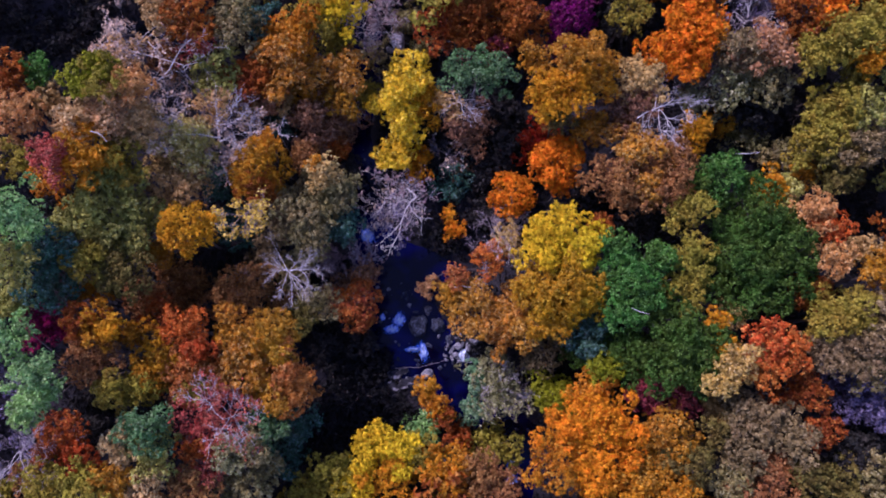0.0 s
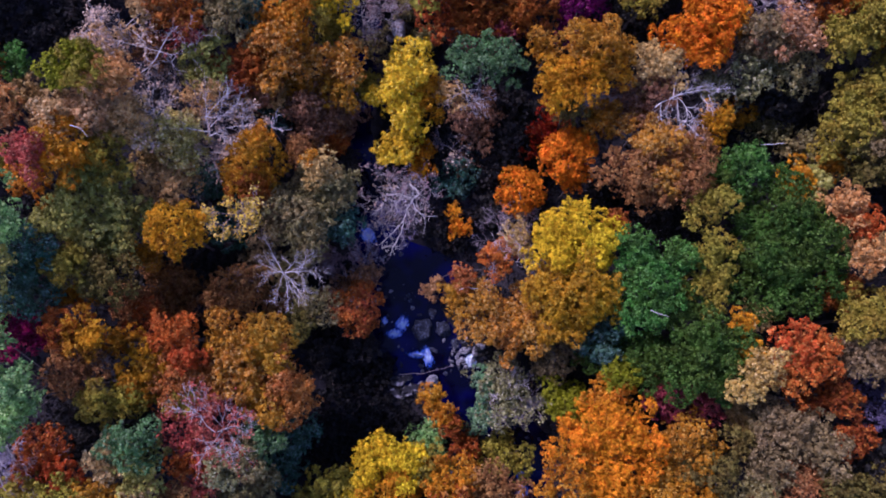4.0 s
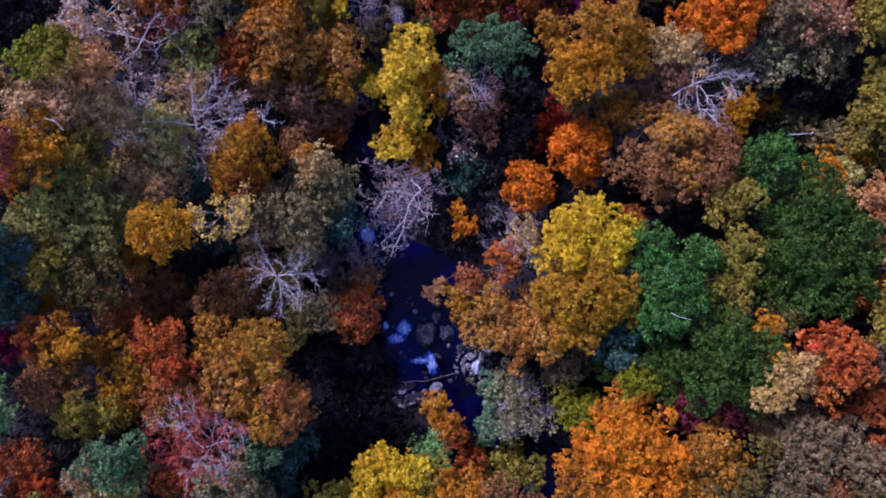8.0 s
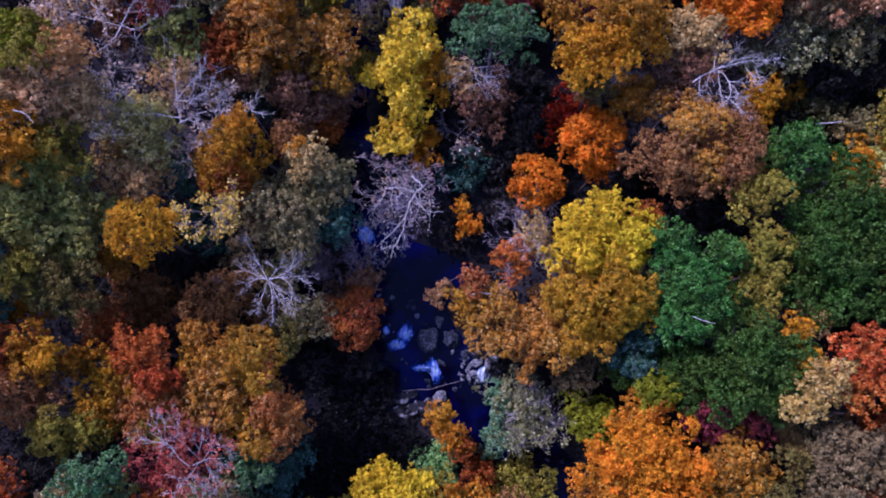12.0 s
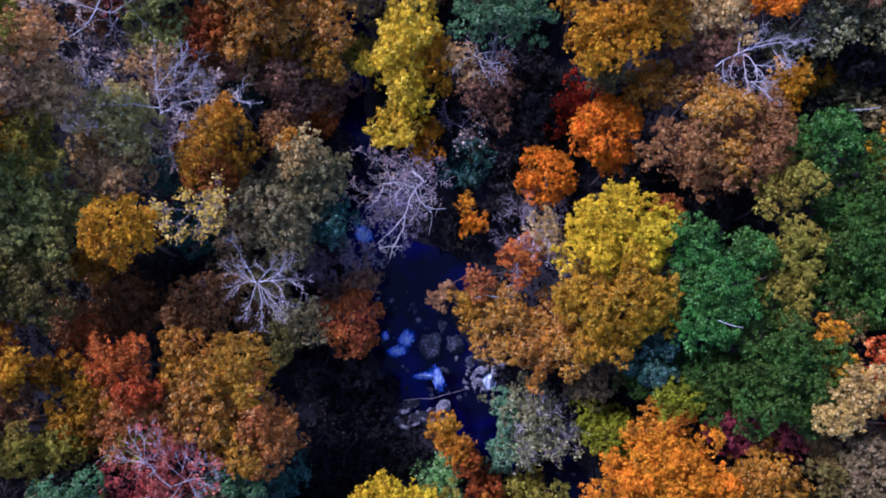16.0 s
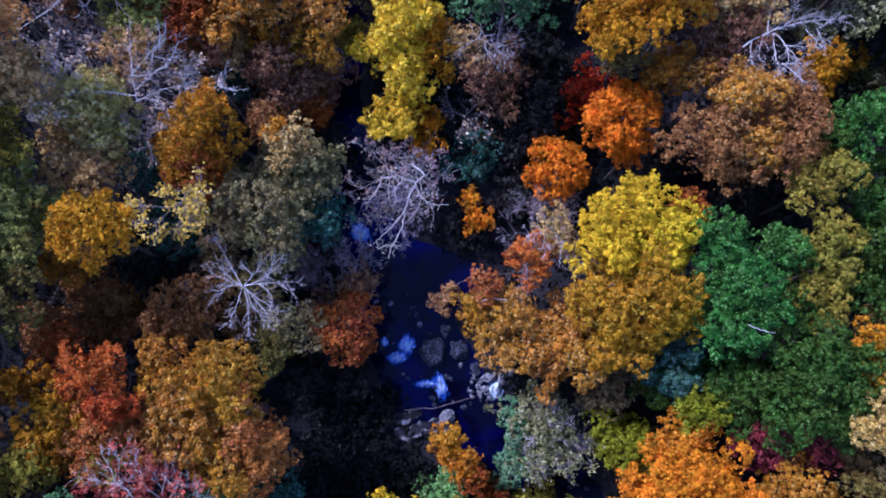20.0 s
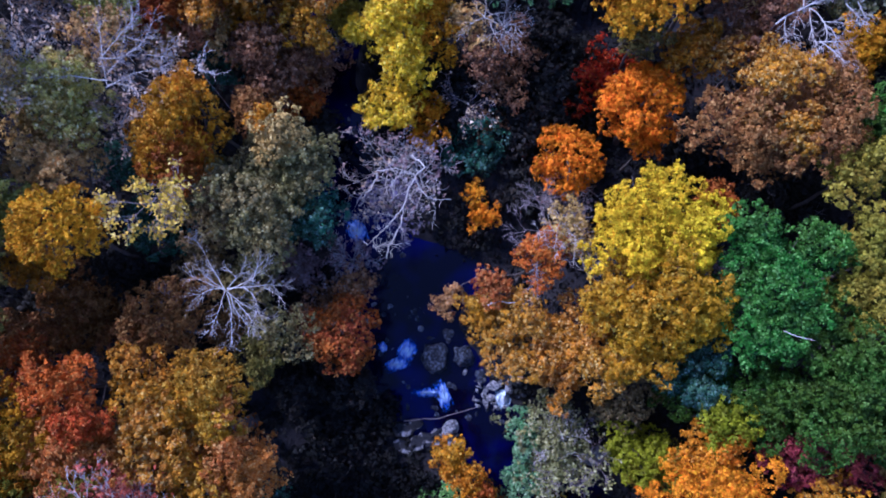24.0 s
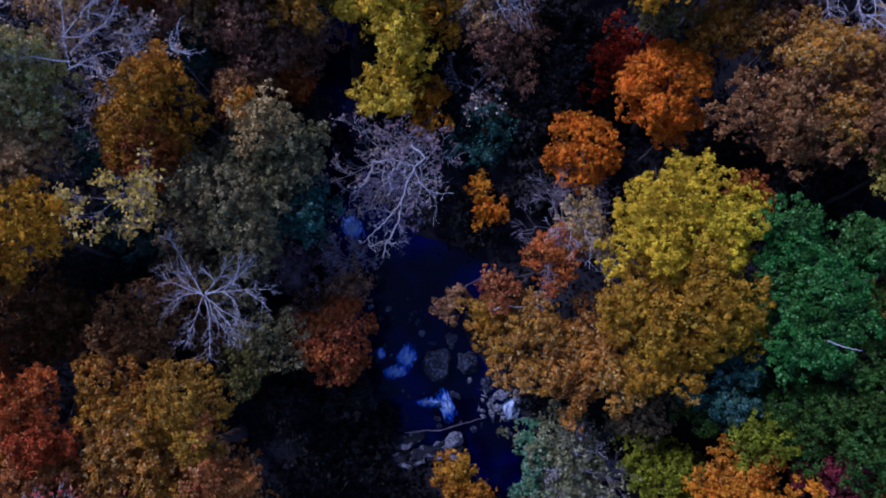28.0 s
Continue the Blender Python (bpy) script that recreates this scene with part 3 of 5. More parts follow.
tree("", LABELS["warmtan"], (-28.89, 16.17, 18.81, 2.26, "warmtan", 0.95, 0.6))
tree("", LABELS["rust"], (-23.26, 19.21, 20.51, 2.89, "rust"))
tree("", LABELS["warmtan"], (-25.33, 19.98, 19.99, 2.24, "warmtan"))
tree("", LABELS["pink"], (-22.74, 17.07, 17.91, 2.06, "pink", 0.95, 0.45))
tree("", LABELS["greyolive"], (-19.3, 19.78, 18.64, 3.15, "greyolive"))
tree("", LABELS["teal"], (-17.18, 20.65, 16.45, 1.77, "teal"))
tree("", LABELS["olivegreen"], (-21.42, 15.42, 16.8, 2.91, "olivegreen"))
tree("", LABELS["rust"], (-19.18, 14.88, 15.56, 2.37, "rust", 0.95, 0.8), (-17.07, 16.04, 15.83, 2.66, "rust"))
tree("", LABELS["rustamber"], (-14.22, 18.96, 17.49, 3.2, "amber"), (-14.82, 16.43, 17.13, 3.61, "brownorange"))
tree("", LABELS["rustamber"], (-9.7, 16.14, 14.81, 2.52, "brownorange"))
tree("", LABELS["goldbrown"], (-10.02, 14.07, 13.32, 2.07, "goldbrown", 0.95, 0.8))
tree("", LABELS["russet"], (-16.67, 14.73, 12.52, 2.48, "russet"))
tree("", LABELS["tan"], (-21.58, 11.56, 16.82, 2.42, "tan", 0.95, 0.6))
tree("", LABELS["silvergreen"], (-24.11, 8.84, 17.45, 2.83, "silvergreen", 0.95, 0.8), (-22.9, 7.67, 16.13, 2.42, "silvergreen", 0.95, 0.75))
bare_tree(-24.77, 9.64, 17.46, 2.22, "pale mauve-grey tree with sparse withered leaves", (0.0, 0.0), 9, 4, 3, 0.045, PALE_TWIG, "palemauve", 507, 0.7, "withered_tree")
bare_tree(-20.45, 8.12, 14.14, 2.45, "pale mauve-grey tree with sparse withered leaves", (0.0, 0.0), 9, 4, 3, 0.045, PALE_TWIG, "palemauve", 560, 0.7, "withered_tree")
bare_tree(-18.09, 9.67, 14.41, 2.45, "pale mauve-grey tree with sparse withered leaves", (0.0, 0.0), 9, 4, 3, 0.045, PALE_TWIG, "palemauve", 560, 0.7, "withered_tree")
tree("", LABELS["rustgold"], (-16.83, 6.32, 17.29, 3, "rustgold", 1.3, 1))
tree("", LABELS["amber"], (-16.24, 8.39, 16.58, 1.49, "amber", 1.3, 1))
tree("", LABELS["rust"], (-16.94, 4.66, 15.34, 2.6, "rust"))
tree("", LABELS["teal"], (-23.29, 6.63, 8.81, 2.3, "teal"))
tree("", LABELS["gold"], (-22.6, 0.2, 18.25, 2.6, "gold", 1.0, 1.0, True))
tree("", LABELS["tan"], (-24.6, 4.37, 15.39, 2.6, "tan"))
tree("", LABELS["greyolive"], (-13.39, 2.52, 14.31, 4.23, "greyolive"), (-10.89, 4.9, 14.01, 3.25, "greyolive"))
tree("", LABELS["tan"], (-11.37, 6.09, 14.94, 1.98, "tan", 0.95, 0.8), (-11.9, 6.7, 15.25, 0.95, "amber"))
tree("", LABELS["dulltan"], (-15.88, 2.81, 13.07, 2.98, "dulltan"))
tree("", LABELS["teal"], (-10, 1.96, 11.27, 2.44, "teal"))
tree("", LABELS["umber"], (-12.81, 12.44, 12.31, 3.34, "umber"), (-13.63, 8.78, 11.8, 1.72, "brown"))
tree("", LABELS["teal"], (-16.52, 13.15, 10.15, 2.23, "teal", 0.95, 0.8))
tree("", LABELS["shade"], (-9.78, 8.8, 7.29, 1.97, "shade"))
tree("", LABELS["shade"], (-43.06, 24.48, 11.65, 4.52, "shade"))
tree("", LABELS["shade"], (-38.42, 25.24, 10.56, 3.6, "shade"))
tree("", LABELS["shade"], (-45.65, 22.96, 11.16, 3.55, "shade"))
tree("", LABELS["yellow"], (-9.96, 22.19, 17.49, 2.94, "yellow"))
tree("", LABELS["olive"], (-12.14, 21.28, 16.69, 2.37, "olive"))
bare_tree(-8.13, 22.14, 11.74, 2.64, "mauve-grey tree with sparse withered leaves", (0.0, 0.0), 9, 4, 4, 0.045, PALE_TWIG, "mauve", 602, 0.7, "withered_tree")
bare_tree(-6.42, 23.65, 10.99, 2.27, "mauve-grey tree with sparse withered leaves", (0.0, 0.0), 9, 4, 4, 0.045, PALE_TWIG, "mauve", 519, 0.7, "withered_tree")
tree("", LABELS["greyolive"], (-2.17, 21.63, 8.49, 1.73, "greyolive"))
tree("", LABELS["greyolive"], (-7.21, 21.04, 8.47, 2.13, "greyolive", 0.95, 0.7))
tree("deciduous_tree", "tall vivid yellow tree overhanging the stream", (-3.61, 16.01, 13.71, 3.18, "brightyellow"), (-4.63, 13.91, 12.96, 2.83, "brightyellow"), (-1.65, 14.29, 11.86, 2.18, "gold"), (-3.88, 12.04, 11.38, 2.25, "brightyellow", 0.95, 0.9), (-4.63, 9.78, 10.25, 2.59, "brightyellow"), (-2.92, 9.27, 7.38, 1.97, "gold"))
tree("", LABELS["seagreen"], (1.64, 15.3, 17.15, 2.31, "seagreen"), (4.56, 15.44, 17.2, 2.43, "seagreen"))
tree("", LABELS["tan"], (0.23, 14.07, 11.78, 1.99, "tan", 0.95, 0.5))
tree("", LABELS["umber"], (1.27, 12.46, 10.43, 1.77, "umber", 0.95, 0.5), (2.82, 10.94, 8.68, 1.94, "umber", 0.95, 0.55), (3.87, 12.96, 8.98, 1.68, "umber", 0.95, 0.5), (3.92, 14.8, 8.26, 1.57, "umber", 0.95, 0.5))
bare_tree(0.47, 10.24, 7.10, 1.78, "pale mauve-grey tree with sparse withered leaves", (0.0, 0.0), 9, 4, 4, 0.045, TWIG_BARK, "palemauve", 200, 0.7, "withered_tree")
tree("", LABELS["umber"], (1.68, 9.28, 6.25, 1.46, "umber", 0.95, 0.5))
tree("", LABELS["shade"], (5.82, 14.5, 8.67, 3.6, "shade"))
tree("", LABELS["rust"], (2.62, 22.77, 14.74, 3.81, "rust"), (-0.23, 22.32, 12.92, 2.83, "rust"))
tree("", LABELS["rust"], (7.22, 22.38, 14.12, 3.59, "rust"))
tree("", LABELS["burgundy"], (4.46, 21.2, 11.79, 3.19, "burgundy"))
tree("", LABELS["purple"], (13.14, 23.14, 13.71, 3.43, "purple"))
tree("", LABELS["shade"], (18.67, 24.32, 12.48, 3.82, "shade"))
tree("", LABELS["olive"], (17.94, 22.34, 15.87, 2.4, "olive"))
tree("", LABELS["goldbrown"], (12.63, 15.47, 19.89, 3.05, "goldbrown"), (11.16, 12.85, 18.88, 2.91, "gold"), (9.1, 12.61, 18.18, 2.26, "gold"))
tree("", LABELS["amber"], (14.4, 14.38, 18.02, 2.39, "amber"))
tree("", LABELS["dullolive"], (10.86, 11.88, 14.98, 2.13, "dullolive"))
tree("", LABELS["deepred"], (9.7, 11.3, 9.2, 2.7, "deepred"))
tree("", LABELS["brightorange"], (11.12, 7.82, 13.43, 2.76, "brightorange", 1, 1.3, True))
tree("", LABELS["orange"], (11.42, 5.74, 10.65, 1.24, "orange"))
tree("", LABELS["brightorange"], (7.06, 5.84, 8.45, 2.5, "tangerine", 1, 1.3, True))
bare_tree(7.23, 4.12, 4.50, 2.09, "mauve-grey tree with sparse withered leaves", (0.0, 0.0), 9, 4, 4, 0.045, PALE_TWIG, "mauve", 478, 0.7, "withered_tree")
bare_tree(-5.31, 5.73, 8.85, 2.77, "mauve-grey tree with sparse withered leaves", (0.0, 0.0), 7, 4, 3, 0.045, PALE_TWIG, "mauve", 320, 0.7, "withered_tree")
bare_tree(-3.07, 5.02, 8.21, 2.39, "mauve-grey tree with sparse withered leaves", (0.0, 0.0), 7, 4, 3, 0.045, PALE_TWIG, "mauve", 280, 0.7, "withered_tree")
bare_tree(-4.81, 3.17, 7.38, 2.01, "violet-grey tree with thin withered leaves", (0.0, 0.0), 9, 4, 4, 0.045, TWIG_BARK, "violet", 458, 0.7, "withered_tree")
tree("", LABELS["brightorange"], (0.6, 3.9, 5.39, 1.0, "tangerine", 1, 0.9), (1.25, 2.6, 5.0, 1.3, "tangerine", 0.95, 0.9))
tree("", LABELS["teal"], (0.97, 8.05, 6.33, 2.79, "teal", 0.95, 0.7))
tree("", LABELS["shade"], (-0.85, 12.3, 7.13, 2.99, "shade", 0.95, 0.7))
tree("", LABELS["shade"], (4.64, 10.5, 6.81, 2.99, "shade"))
tree("", LABELS["orange"], (23.34, 20.35, 18.28, 3.35, "orange"), (23.08, 17.45, 17.76, 3.35, "orange"), (20.44, 17.51, 16.48, 2.11, "orange"), (25.46, 19.07, 16.25, 2.13, "amber"))
tree("", LABELS["tan"], (18.58, 14.9, 16.71, 2.91, "tan"), (17.89, 12.41, 15.74, 2.82, "umber"))
tree("oak_tree", "russet brown oak with a wide rounded crown", (17.55, 10.55, 14.32, 2.5, "brown", 0.95, 0.7), (18.69, 7.33, 16.53, 3.55, "brownorange"), (16.3, 5.5, 15.55, 2.89, "brown"), (20.77, 5.97, 16.24, 3.33, "brown"), (18.58, 4.32, 14.84, 2.91, "brown"))
tree("", LABELS["gold"], (24.2, 10.63, 13.75, 2.16, "gold"))
bare_tree(29.50, 21.46, 14.66, 3.15, "violet-grey tree with thin withered leaves", (0.0, 0.0), 9, 4, 4, 0.045, TWIG_BARK, "violet", 720, 0.7, "withered_tree")
tree("", LABELS["russet"], (30.11, 17.43, 17.63, 2.77, "russet"))
tree("", LABELS["dulltan"], (27.89, 17.47, 16.63, 2.82, "dulltan"))
tree("", LABELS["greyolive"], (30.88, 16.1, 14.98, 3.3, "greyolive", 0.95, 0.7))
tree("", LABELS["silver"], (27.81, 14.72, 14.5, 2.28, "silver", 0.95, 0.7))
tree("", LABELS["shade"], (32, 13.96, 11.59, 3.45, "shade"))
tree("", LABELS["greyolive"], (31.77, 11.58, 8.97, 2.71, "greyolive", 0.95, 0.6))
tree("", LABELS["rust"], (33.92, 20.76, 18.27, 3.01, "rust"))
tree("", LABELS["orange"], (36.14, 21.13, 18.75, 2.58, "orange"))
tree("", LABELS["olive"], (35.73, 17.41, 19.19, 2.93, "olive"), (37.97, 17.9, 19.75, 2.8, "olive"), (34.41, 16.34, 17.81, 2.18, "olive"))
tree("", LABELS["gold"], (38.88, 15.97, 18.14, 1.71, "gold"))
tree("", LABELS["olive"], (37.22, 12.06, 16.27, 3.2, "olive"), (35.53, 9.37, 15.76, 3.03, "olive"), (37.95, 7, 14.31, 2.96, "dullolive"), (39.66, 11.91, 16.11, 2.62, "olivegreen"))
tree("", LABELS["dulltan"], (39.1, 8.62, 15.66, 3.2, "dulltan"))
tree("", LABELS["gold"], (30.62, 4.94, 14.74, 1.98, "gold"))
tree("", LABELS["peach"], (34.45, 2.15, 15.33, 2.29, "peach"))
tree("", LABELS["red"], (35.96, 0.67, 14.52, 2.08, "red"))
tree("", LABELS["peach"], (35.7, -2.08, 15.06, 2.16, "peach"))
tree("", LABELS["rust"], (35.55, -5.13, 12.03, 2.37, "rust"))
tree("", LABELS["green"], (25.89, 5.73, 16.04, 2.64, "green"), (23.68, 5.44, 14.8, 1.86, "darkgreen"))
tree("", LABELS["olive"], (22.52, 2.33, 15.79, 2.39, "olive"))
tree("", LABELS["darkgreen"], (29.31, 1.94, 15.75, 4.3, "darkgreen"), (28.13, -2.33, 15.59, 4.66, "darkgreen"), (32.23, -0.81, 15.07, 3.44, "darkgreen"), (31.45, -3.88, 14.05, 3.58, "darkgreen"))
tree("", LABELS["olivegreen"], (32.15, 4.13, 14.24, 2.64, "olivegreen"))
tree("", LABELS["olive"], (23.02, -2.09, 14.87, 2.63, "olive"), (22.82, -4.93, 13.58, 2.31, "olive"))
tree("", LABELS["green"], (19.96, -2.02, 14.55, 2.06, "green"), (15.88, -1.09, 15.19, 1.93, "green"), (17.03, -3.59, 15.28, 2.94, "green"), (16.79, -6.41, 14.4, 2.62, "green"), (20.06, -5.5, 12.98, 2.33, "darkgreen"))
tree("maple_tree", "dark green tree in dense summer leaf", (21.46, -8.69, 14.08, 3.42, "darkgreen"), (24.63, -9.73, 13.63, 3.14, "darkgreen"), (20.43, -11.29, 13.12, 2.98, "darkgreen"), (24.18, -12.07, 11.92, 2.8, "darkgreen"), (18.33, -10.7, 10.18, 3, "darkgreen"))
tree("", LABELS["teal"], (14, -8.49, 10.07, 3.03, "teal"))
tree("", LABELS["darkgreen"], (14.71, -10.08, 7.11, 2.39, "darkgreen"))
tree("oak_tree", "big oak, bright yellow above and old gold below", (10.64, 1.21, 15.59, 2.57, "yellow", 1.2, 1), (9.21, -0.87, 14.96, 2.98, "yellow"), (12.7, -0.87, 14.96, 2.98, "yellow"), (11.47, -3.7, 14.54, 3.33, "oldgold"), (8.59, -4.56, 13.68, 2.89, "oldgold"), (13.44, -5.22, 13.11, 2.68, "oldgold"), (10.67, -6.97, 11.82, 2.84, "oldgold"))
tree("", LABELS["rust"], (14.98, 1.02, 12.48, 1.79, "rust"))
tree("", LABELS["rustamber"], (4.65, -1.34, 11.14, 2.18, "coral", 0.95, 0.9), (1.35, -2.9, 9.9, 1.35, "rustamber"))
tree("", LABELS["tan"], (6.41, 0.18, 11.39, 2.12, "tan", 0.95, 0.6))
tree("", LABELS["brownorange"], (3.18, -5.63, 9.62, 3.32, "brownorange"), (6.11, -6.6, 9.84, 2.8, "brownorange"), (5.7, -8.53, 7.85, 2.24, "brownorange"))
tree("", LABELS["goldbrown"], (0.75, -4.78, 7.8, 2.02, "goldbrown"))
tree("", LABELS["russet"], (-1.55, -3.4, 3.9, 1.35, "russet", 0.95, 0.8))
tree("", LABELS["dulltan"], (10.3, -9.6, 5.6, 3.0, "dulltan", 0.95, 0.8))
tree("", LABELS["silver"], (5.11, -12.35, 4.79, 2.91, "silver", 0.95, 0.65), (6.18, -14.45, 3.76, 2.21, "silver", 0.95, 0.6), (5.15, -15, 3.19, 2.36, "silver", 0.95, 0.6))
tree("", LABELS["mint"], (3.48, -12.81, 3.88, 1.5, "mint", 0.95, 0.9))
tree("", LABELS["mint"], (3.09, -16.1, 2.84, 1.7, "mint", 0.95, 0.9))
tree("", LABELS["lime"], (11.4, -14.41, 3.88, 2.73, "lime"))
tree("", LABELS["olive"], (13.13, -15.61, 2.54, 2.24, "olive"))
tree("", LABELS["lime"], (15.7, -12.07, 9.75, 2.16, "lime"))
tree("maple_tree", "large bright orange maple with amber lower boughs", (14.64, -13.96, 9.47, 2.4, "amber"), (15.01, -16.62, 10.75, 3.4, "tangerine"), (11.78, -17.71, 9.95, 2.96, "tangerine"), (17.2, -18.5, 10.04, 3.07, "tangerine"), (10.72, -20.96, 9.45, 3.25, "amber"), (14.58, -21.51, 9.39, 3.43, "tangerine"), (17.31, -23.13, 8.43, 2.68, "amber"))
tree("", LABELS["burgundy"], (19.74, -13.98, 8.96, 2.42, "burgundy"), (23.12, -14.8, 8.87, 2.66, "burgundy"))
tree("", LABELS["goldbrown"], (21.55, -18.23, 10.09, 3.07, "goldbrown"), (20.05, -20.97, 8.81, 2.68, "goldbrown"))
tree("", LABELS["dullolive"], (23.4, -20.36, 9.66, 2.83, "dullolive"))
tree("", LABELS["amber"], (21.73, -23.42, 8.42, 2.86, "amber"))
tree("", LABELS["dullolive"], (26.06, -17.64, 9.7, 1.77, "dullolive"))
tree("", LABELS["dulltan"], (29.22, -16.03, 11.45, 2.9, "dulltan"), (28.87, -19.23, 10.75, 3.2, "dulltan"), (32.27, -18.15, 11.15, 3.19, "dulltan"))
tree("", LABELS["brown"], (30.72, -22.23, 9.72, 3.23, "brown"))
tree("", LABELS["greyolive"], (27.72, -22.59, 8.52, 2.68, "greyolive"))
tree("", LABELS["dullolive"], (34.51, -21.96, 9.1, 2.48, "dullolive"))
tree("", LABELS["umber"], (-10.2, 12.8, 9.4, 2.0, "umber"), (-10.9, 10.4, 8.9, 1.8, "rust"))
tree("", LABELS["cream"], (26.67, -11.31, 13.97, 2.26, "cream"), (25.45, -12.84, 13.09, 1.82, "cream"), (26.0, -10.1, 12.9, 1.5, "gold"))
tree("", LABELS["coral"], (29.2, -9.28, 14.55, 2.36, "coral"), (31.32, -10.3, 14.41, 2.53, "coral"), (29.79, -11.82, 13.4, 2.39, "coral"))
tree("", LABELS["rust"], (34.16, -13.39, 10.39, 1.54, "rust"), (35.23, -14.45, 10.2, 1.54, "rust"))
tree("", LABELS["olive"], (36.32, -7.19, 14.88, 3.1, "olive"))
tree("", LABELS["dulltan"], (37.88, -10.28, 14.34, 3.1, "dulltan"), (35.62, -10.26, 13.21, 2.58, "dulltan"), (39.79, -7.22, 14.79, 2.71, "dulltan"))
tree("", LABELS["goldbrown"], (40.24, -3.14, 15.47, 2.54, "goldbrown"))
tree("", LABELS["greyolive"], (40.34, -12.34, 11.77, 2.33, "greyolive"))
tree("", LABELS["violet"], (40.25, -14.52, 9.54, 3.12, "violet"), (42.83, -15.6, 9.25, 2.7, "violet"))
tree("", LABELS["rust"], (36.23, -17.69, 9.24, 2.03, "rust"))
tree("", LABELS["shade"], (40.25, -20.09, 7.52, 3.05, "shade"))
tree("", LABELS["dullolive"], (37.58, -22.59, 8.52, 2.68, "dullolive"))
tree("", LABELS["greyolive"], (42.41, -22.7, 8.07, 3, "greyolive"))
tree("", LABELS["gold"], (-6.91, -19.48, 7.72, 2.55, "yellow"), (-4.39, -20.01, 7.97, 2.72, "yellow"), (-5.28, -22.29, 7.11, 2.93, "gold"), (-8.61, -23.36, 6.83, 2.56, "yellow"))
tree("", LABELS["olive"], (-2.48, -20.1, 6.88, 2.46, "olive"))
tree("", LABELS["olive"], (-10.59, -22.27, 7.07, 2.74, "olive"), (-13.47, -23.72, 6.27, 2.58, "olive"))
tree("", LABELS["amber"], (0.33, -21.67, 7.72, 2.91, "amber"))
tree("", LABELS["brown"], (3.41, -22.26, 7.31, 2.92, "brown"), (5.4, -23.42, 6.29, 2.46, "brown"))
tree("", LABELS["palegreen"], (-2.37, -18.21, 1.61, 2.39, "palegreen"))
tree("", LABELS["olive"], (5.33, -20.1, 1.87, 2.77, "olive"))
tree("", LABELS["amber"], (-1.69, -14.06, 4.69, 1.54, "amber"), (-0.52, -15.5, 4.57, 1.67, "amber"))
tree("", LABELS["rust"], (0.06, -16.92, 4.02, 1.29, "rust"))
tree("oak_tree", "golden brown oak with rusty outer boughs", (-18.5, -8.78, 15.02, 2.69, "goldbrown"), (-15.73, -9.27, 15.02, 3.08, "goldbrown"), (-17.75, -11.32, 14.86, 3.07, "brownorange"), (-14.82, -11.82, 14.07, 3.1, "rustamber"), (-16.35, -13.87, 13.67, 2.93, "goldbrown"), (-13.62, -13.89, 12.53, 2.41, "rustamber"))
tree("", LABELS["red"], (-22.71, -8.14, 16.54, 2.18, "red"), (-25.47, -7.25, 14.63, 2.03, "rust"), (-21.3, -10.37, 16, 1.53, "red"))
tree("", LABELS["rustgold"], (-25.4, -11.34, 16.13, 2.84, "rustgold"))
tree("", LABELS["rustamber"], (-23, -12.33, 15.79, 3.01, "rustamber"), (-20.8, -12.33, 14.79, 2.22, "rustamber"))
tree("", LABELS["olive"], (-26.24, -13.32, 15.65, 2.29, "olive"))
tree("", LABELS["olive"], (-22, -13.81, 14.91, 1.65, "olive"))
tree("", LABELS["pink"], (-19.81, -14.8, 15.46, 2.62, "pink", 0.95, 0.45), (-22.17, -16.31, 14.62, 2.31, "pink", 0.95, 0.4), (-20.69, -17.81, 14.39, 2.48, "pink", 0.95, 0.4), (-21.08, -20.86, 13.32, 2.33, "pink", 0.95, 0.5))
tree("", LABELS["red"], (-22, -18.99, 14, 1.65, "red", 0.95, 0.7))
tree("", LABELS["seagreen"], (-24.93, -17.03, 18.09, 2.49, "seagreen"))
tree("", LABELS["olivegreen"], (-27.07, -18.47, 17.26, 2.2, "warmtan"), (-24.93, -19.01, 16.7, 2.38, "olivegreen"))
tree("", LABELS["greyolive"], (-17.58, -18.87, 13.74, 2.66, "greyolive"))
tree("", LABELS["silver"], (-18.86, -19.28, 14.07, 2.2, "silver", 0.95, 0.8))
tree("", LABELS["seagreen"], (-16.49, -17.42, 12.89, 2.26, "seagreen", 0.95, 0.8))
tree("", LABELS["greyolive"], (-17.68, -22.24, 11.19, 2.98, "greyolive"))
tree("", LABELS["teal"], (-15.01, -17.66, 6.87, 2.78, "teal"))
tree("", LABELS["rust"], (-33.6, -17.97, 15.41, 2.6, "rust"), (-31.39, -19.83, 15.46, 2.04, "red"))
tree("", LABELS["shade"], (-31.7, -17.92, 12.78, 2.14, "shade"))
tree("", LABELS["olive"], (-33.66, -21.4, 16.28, 2.38, "olive"), (-30.28, -21.97, 17.22, 2.49, "olive"))
tree("", LABELS["goldbrown"], (-28.03, -21.31, 16.76, 2.2, "goldbrown"))
tree("", LABELS["warmtan"], (-25.59, -21.94, 15.64, 2.24, "warmtan"))
tree("", LABELS["brown"], (-22.78, -22.46, 14.08, 2.46, "brown"))
tree("", LABELS["palegreen"], (-32.11, -12.32, 22.92, 2.22, "palegreen"), (-33.9, -9.68, 22.84, 2.04, "palegreen"), (-31.62, -14.08, 22.04, 1.95, "palegreen"), (-32.88, -15.41, 21.21, 1.57, "palegreen"))
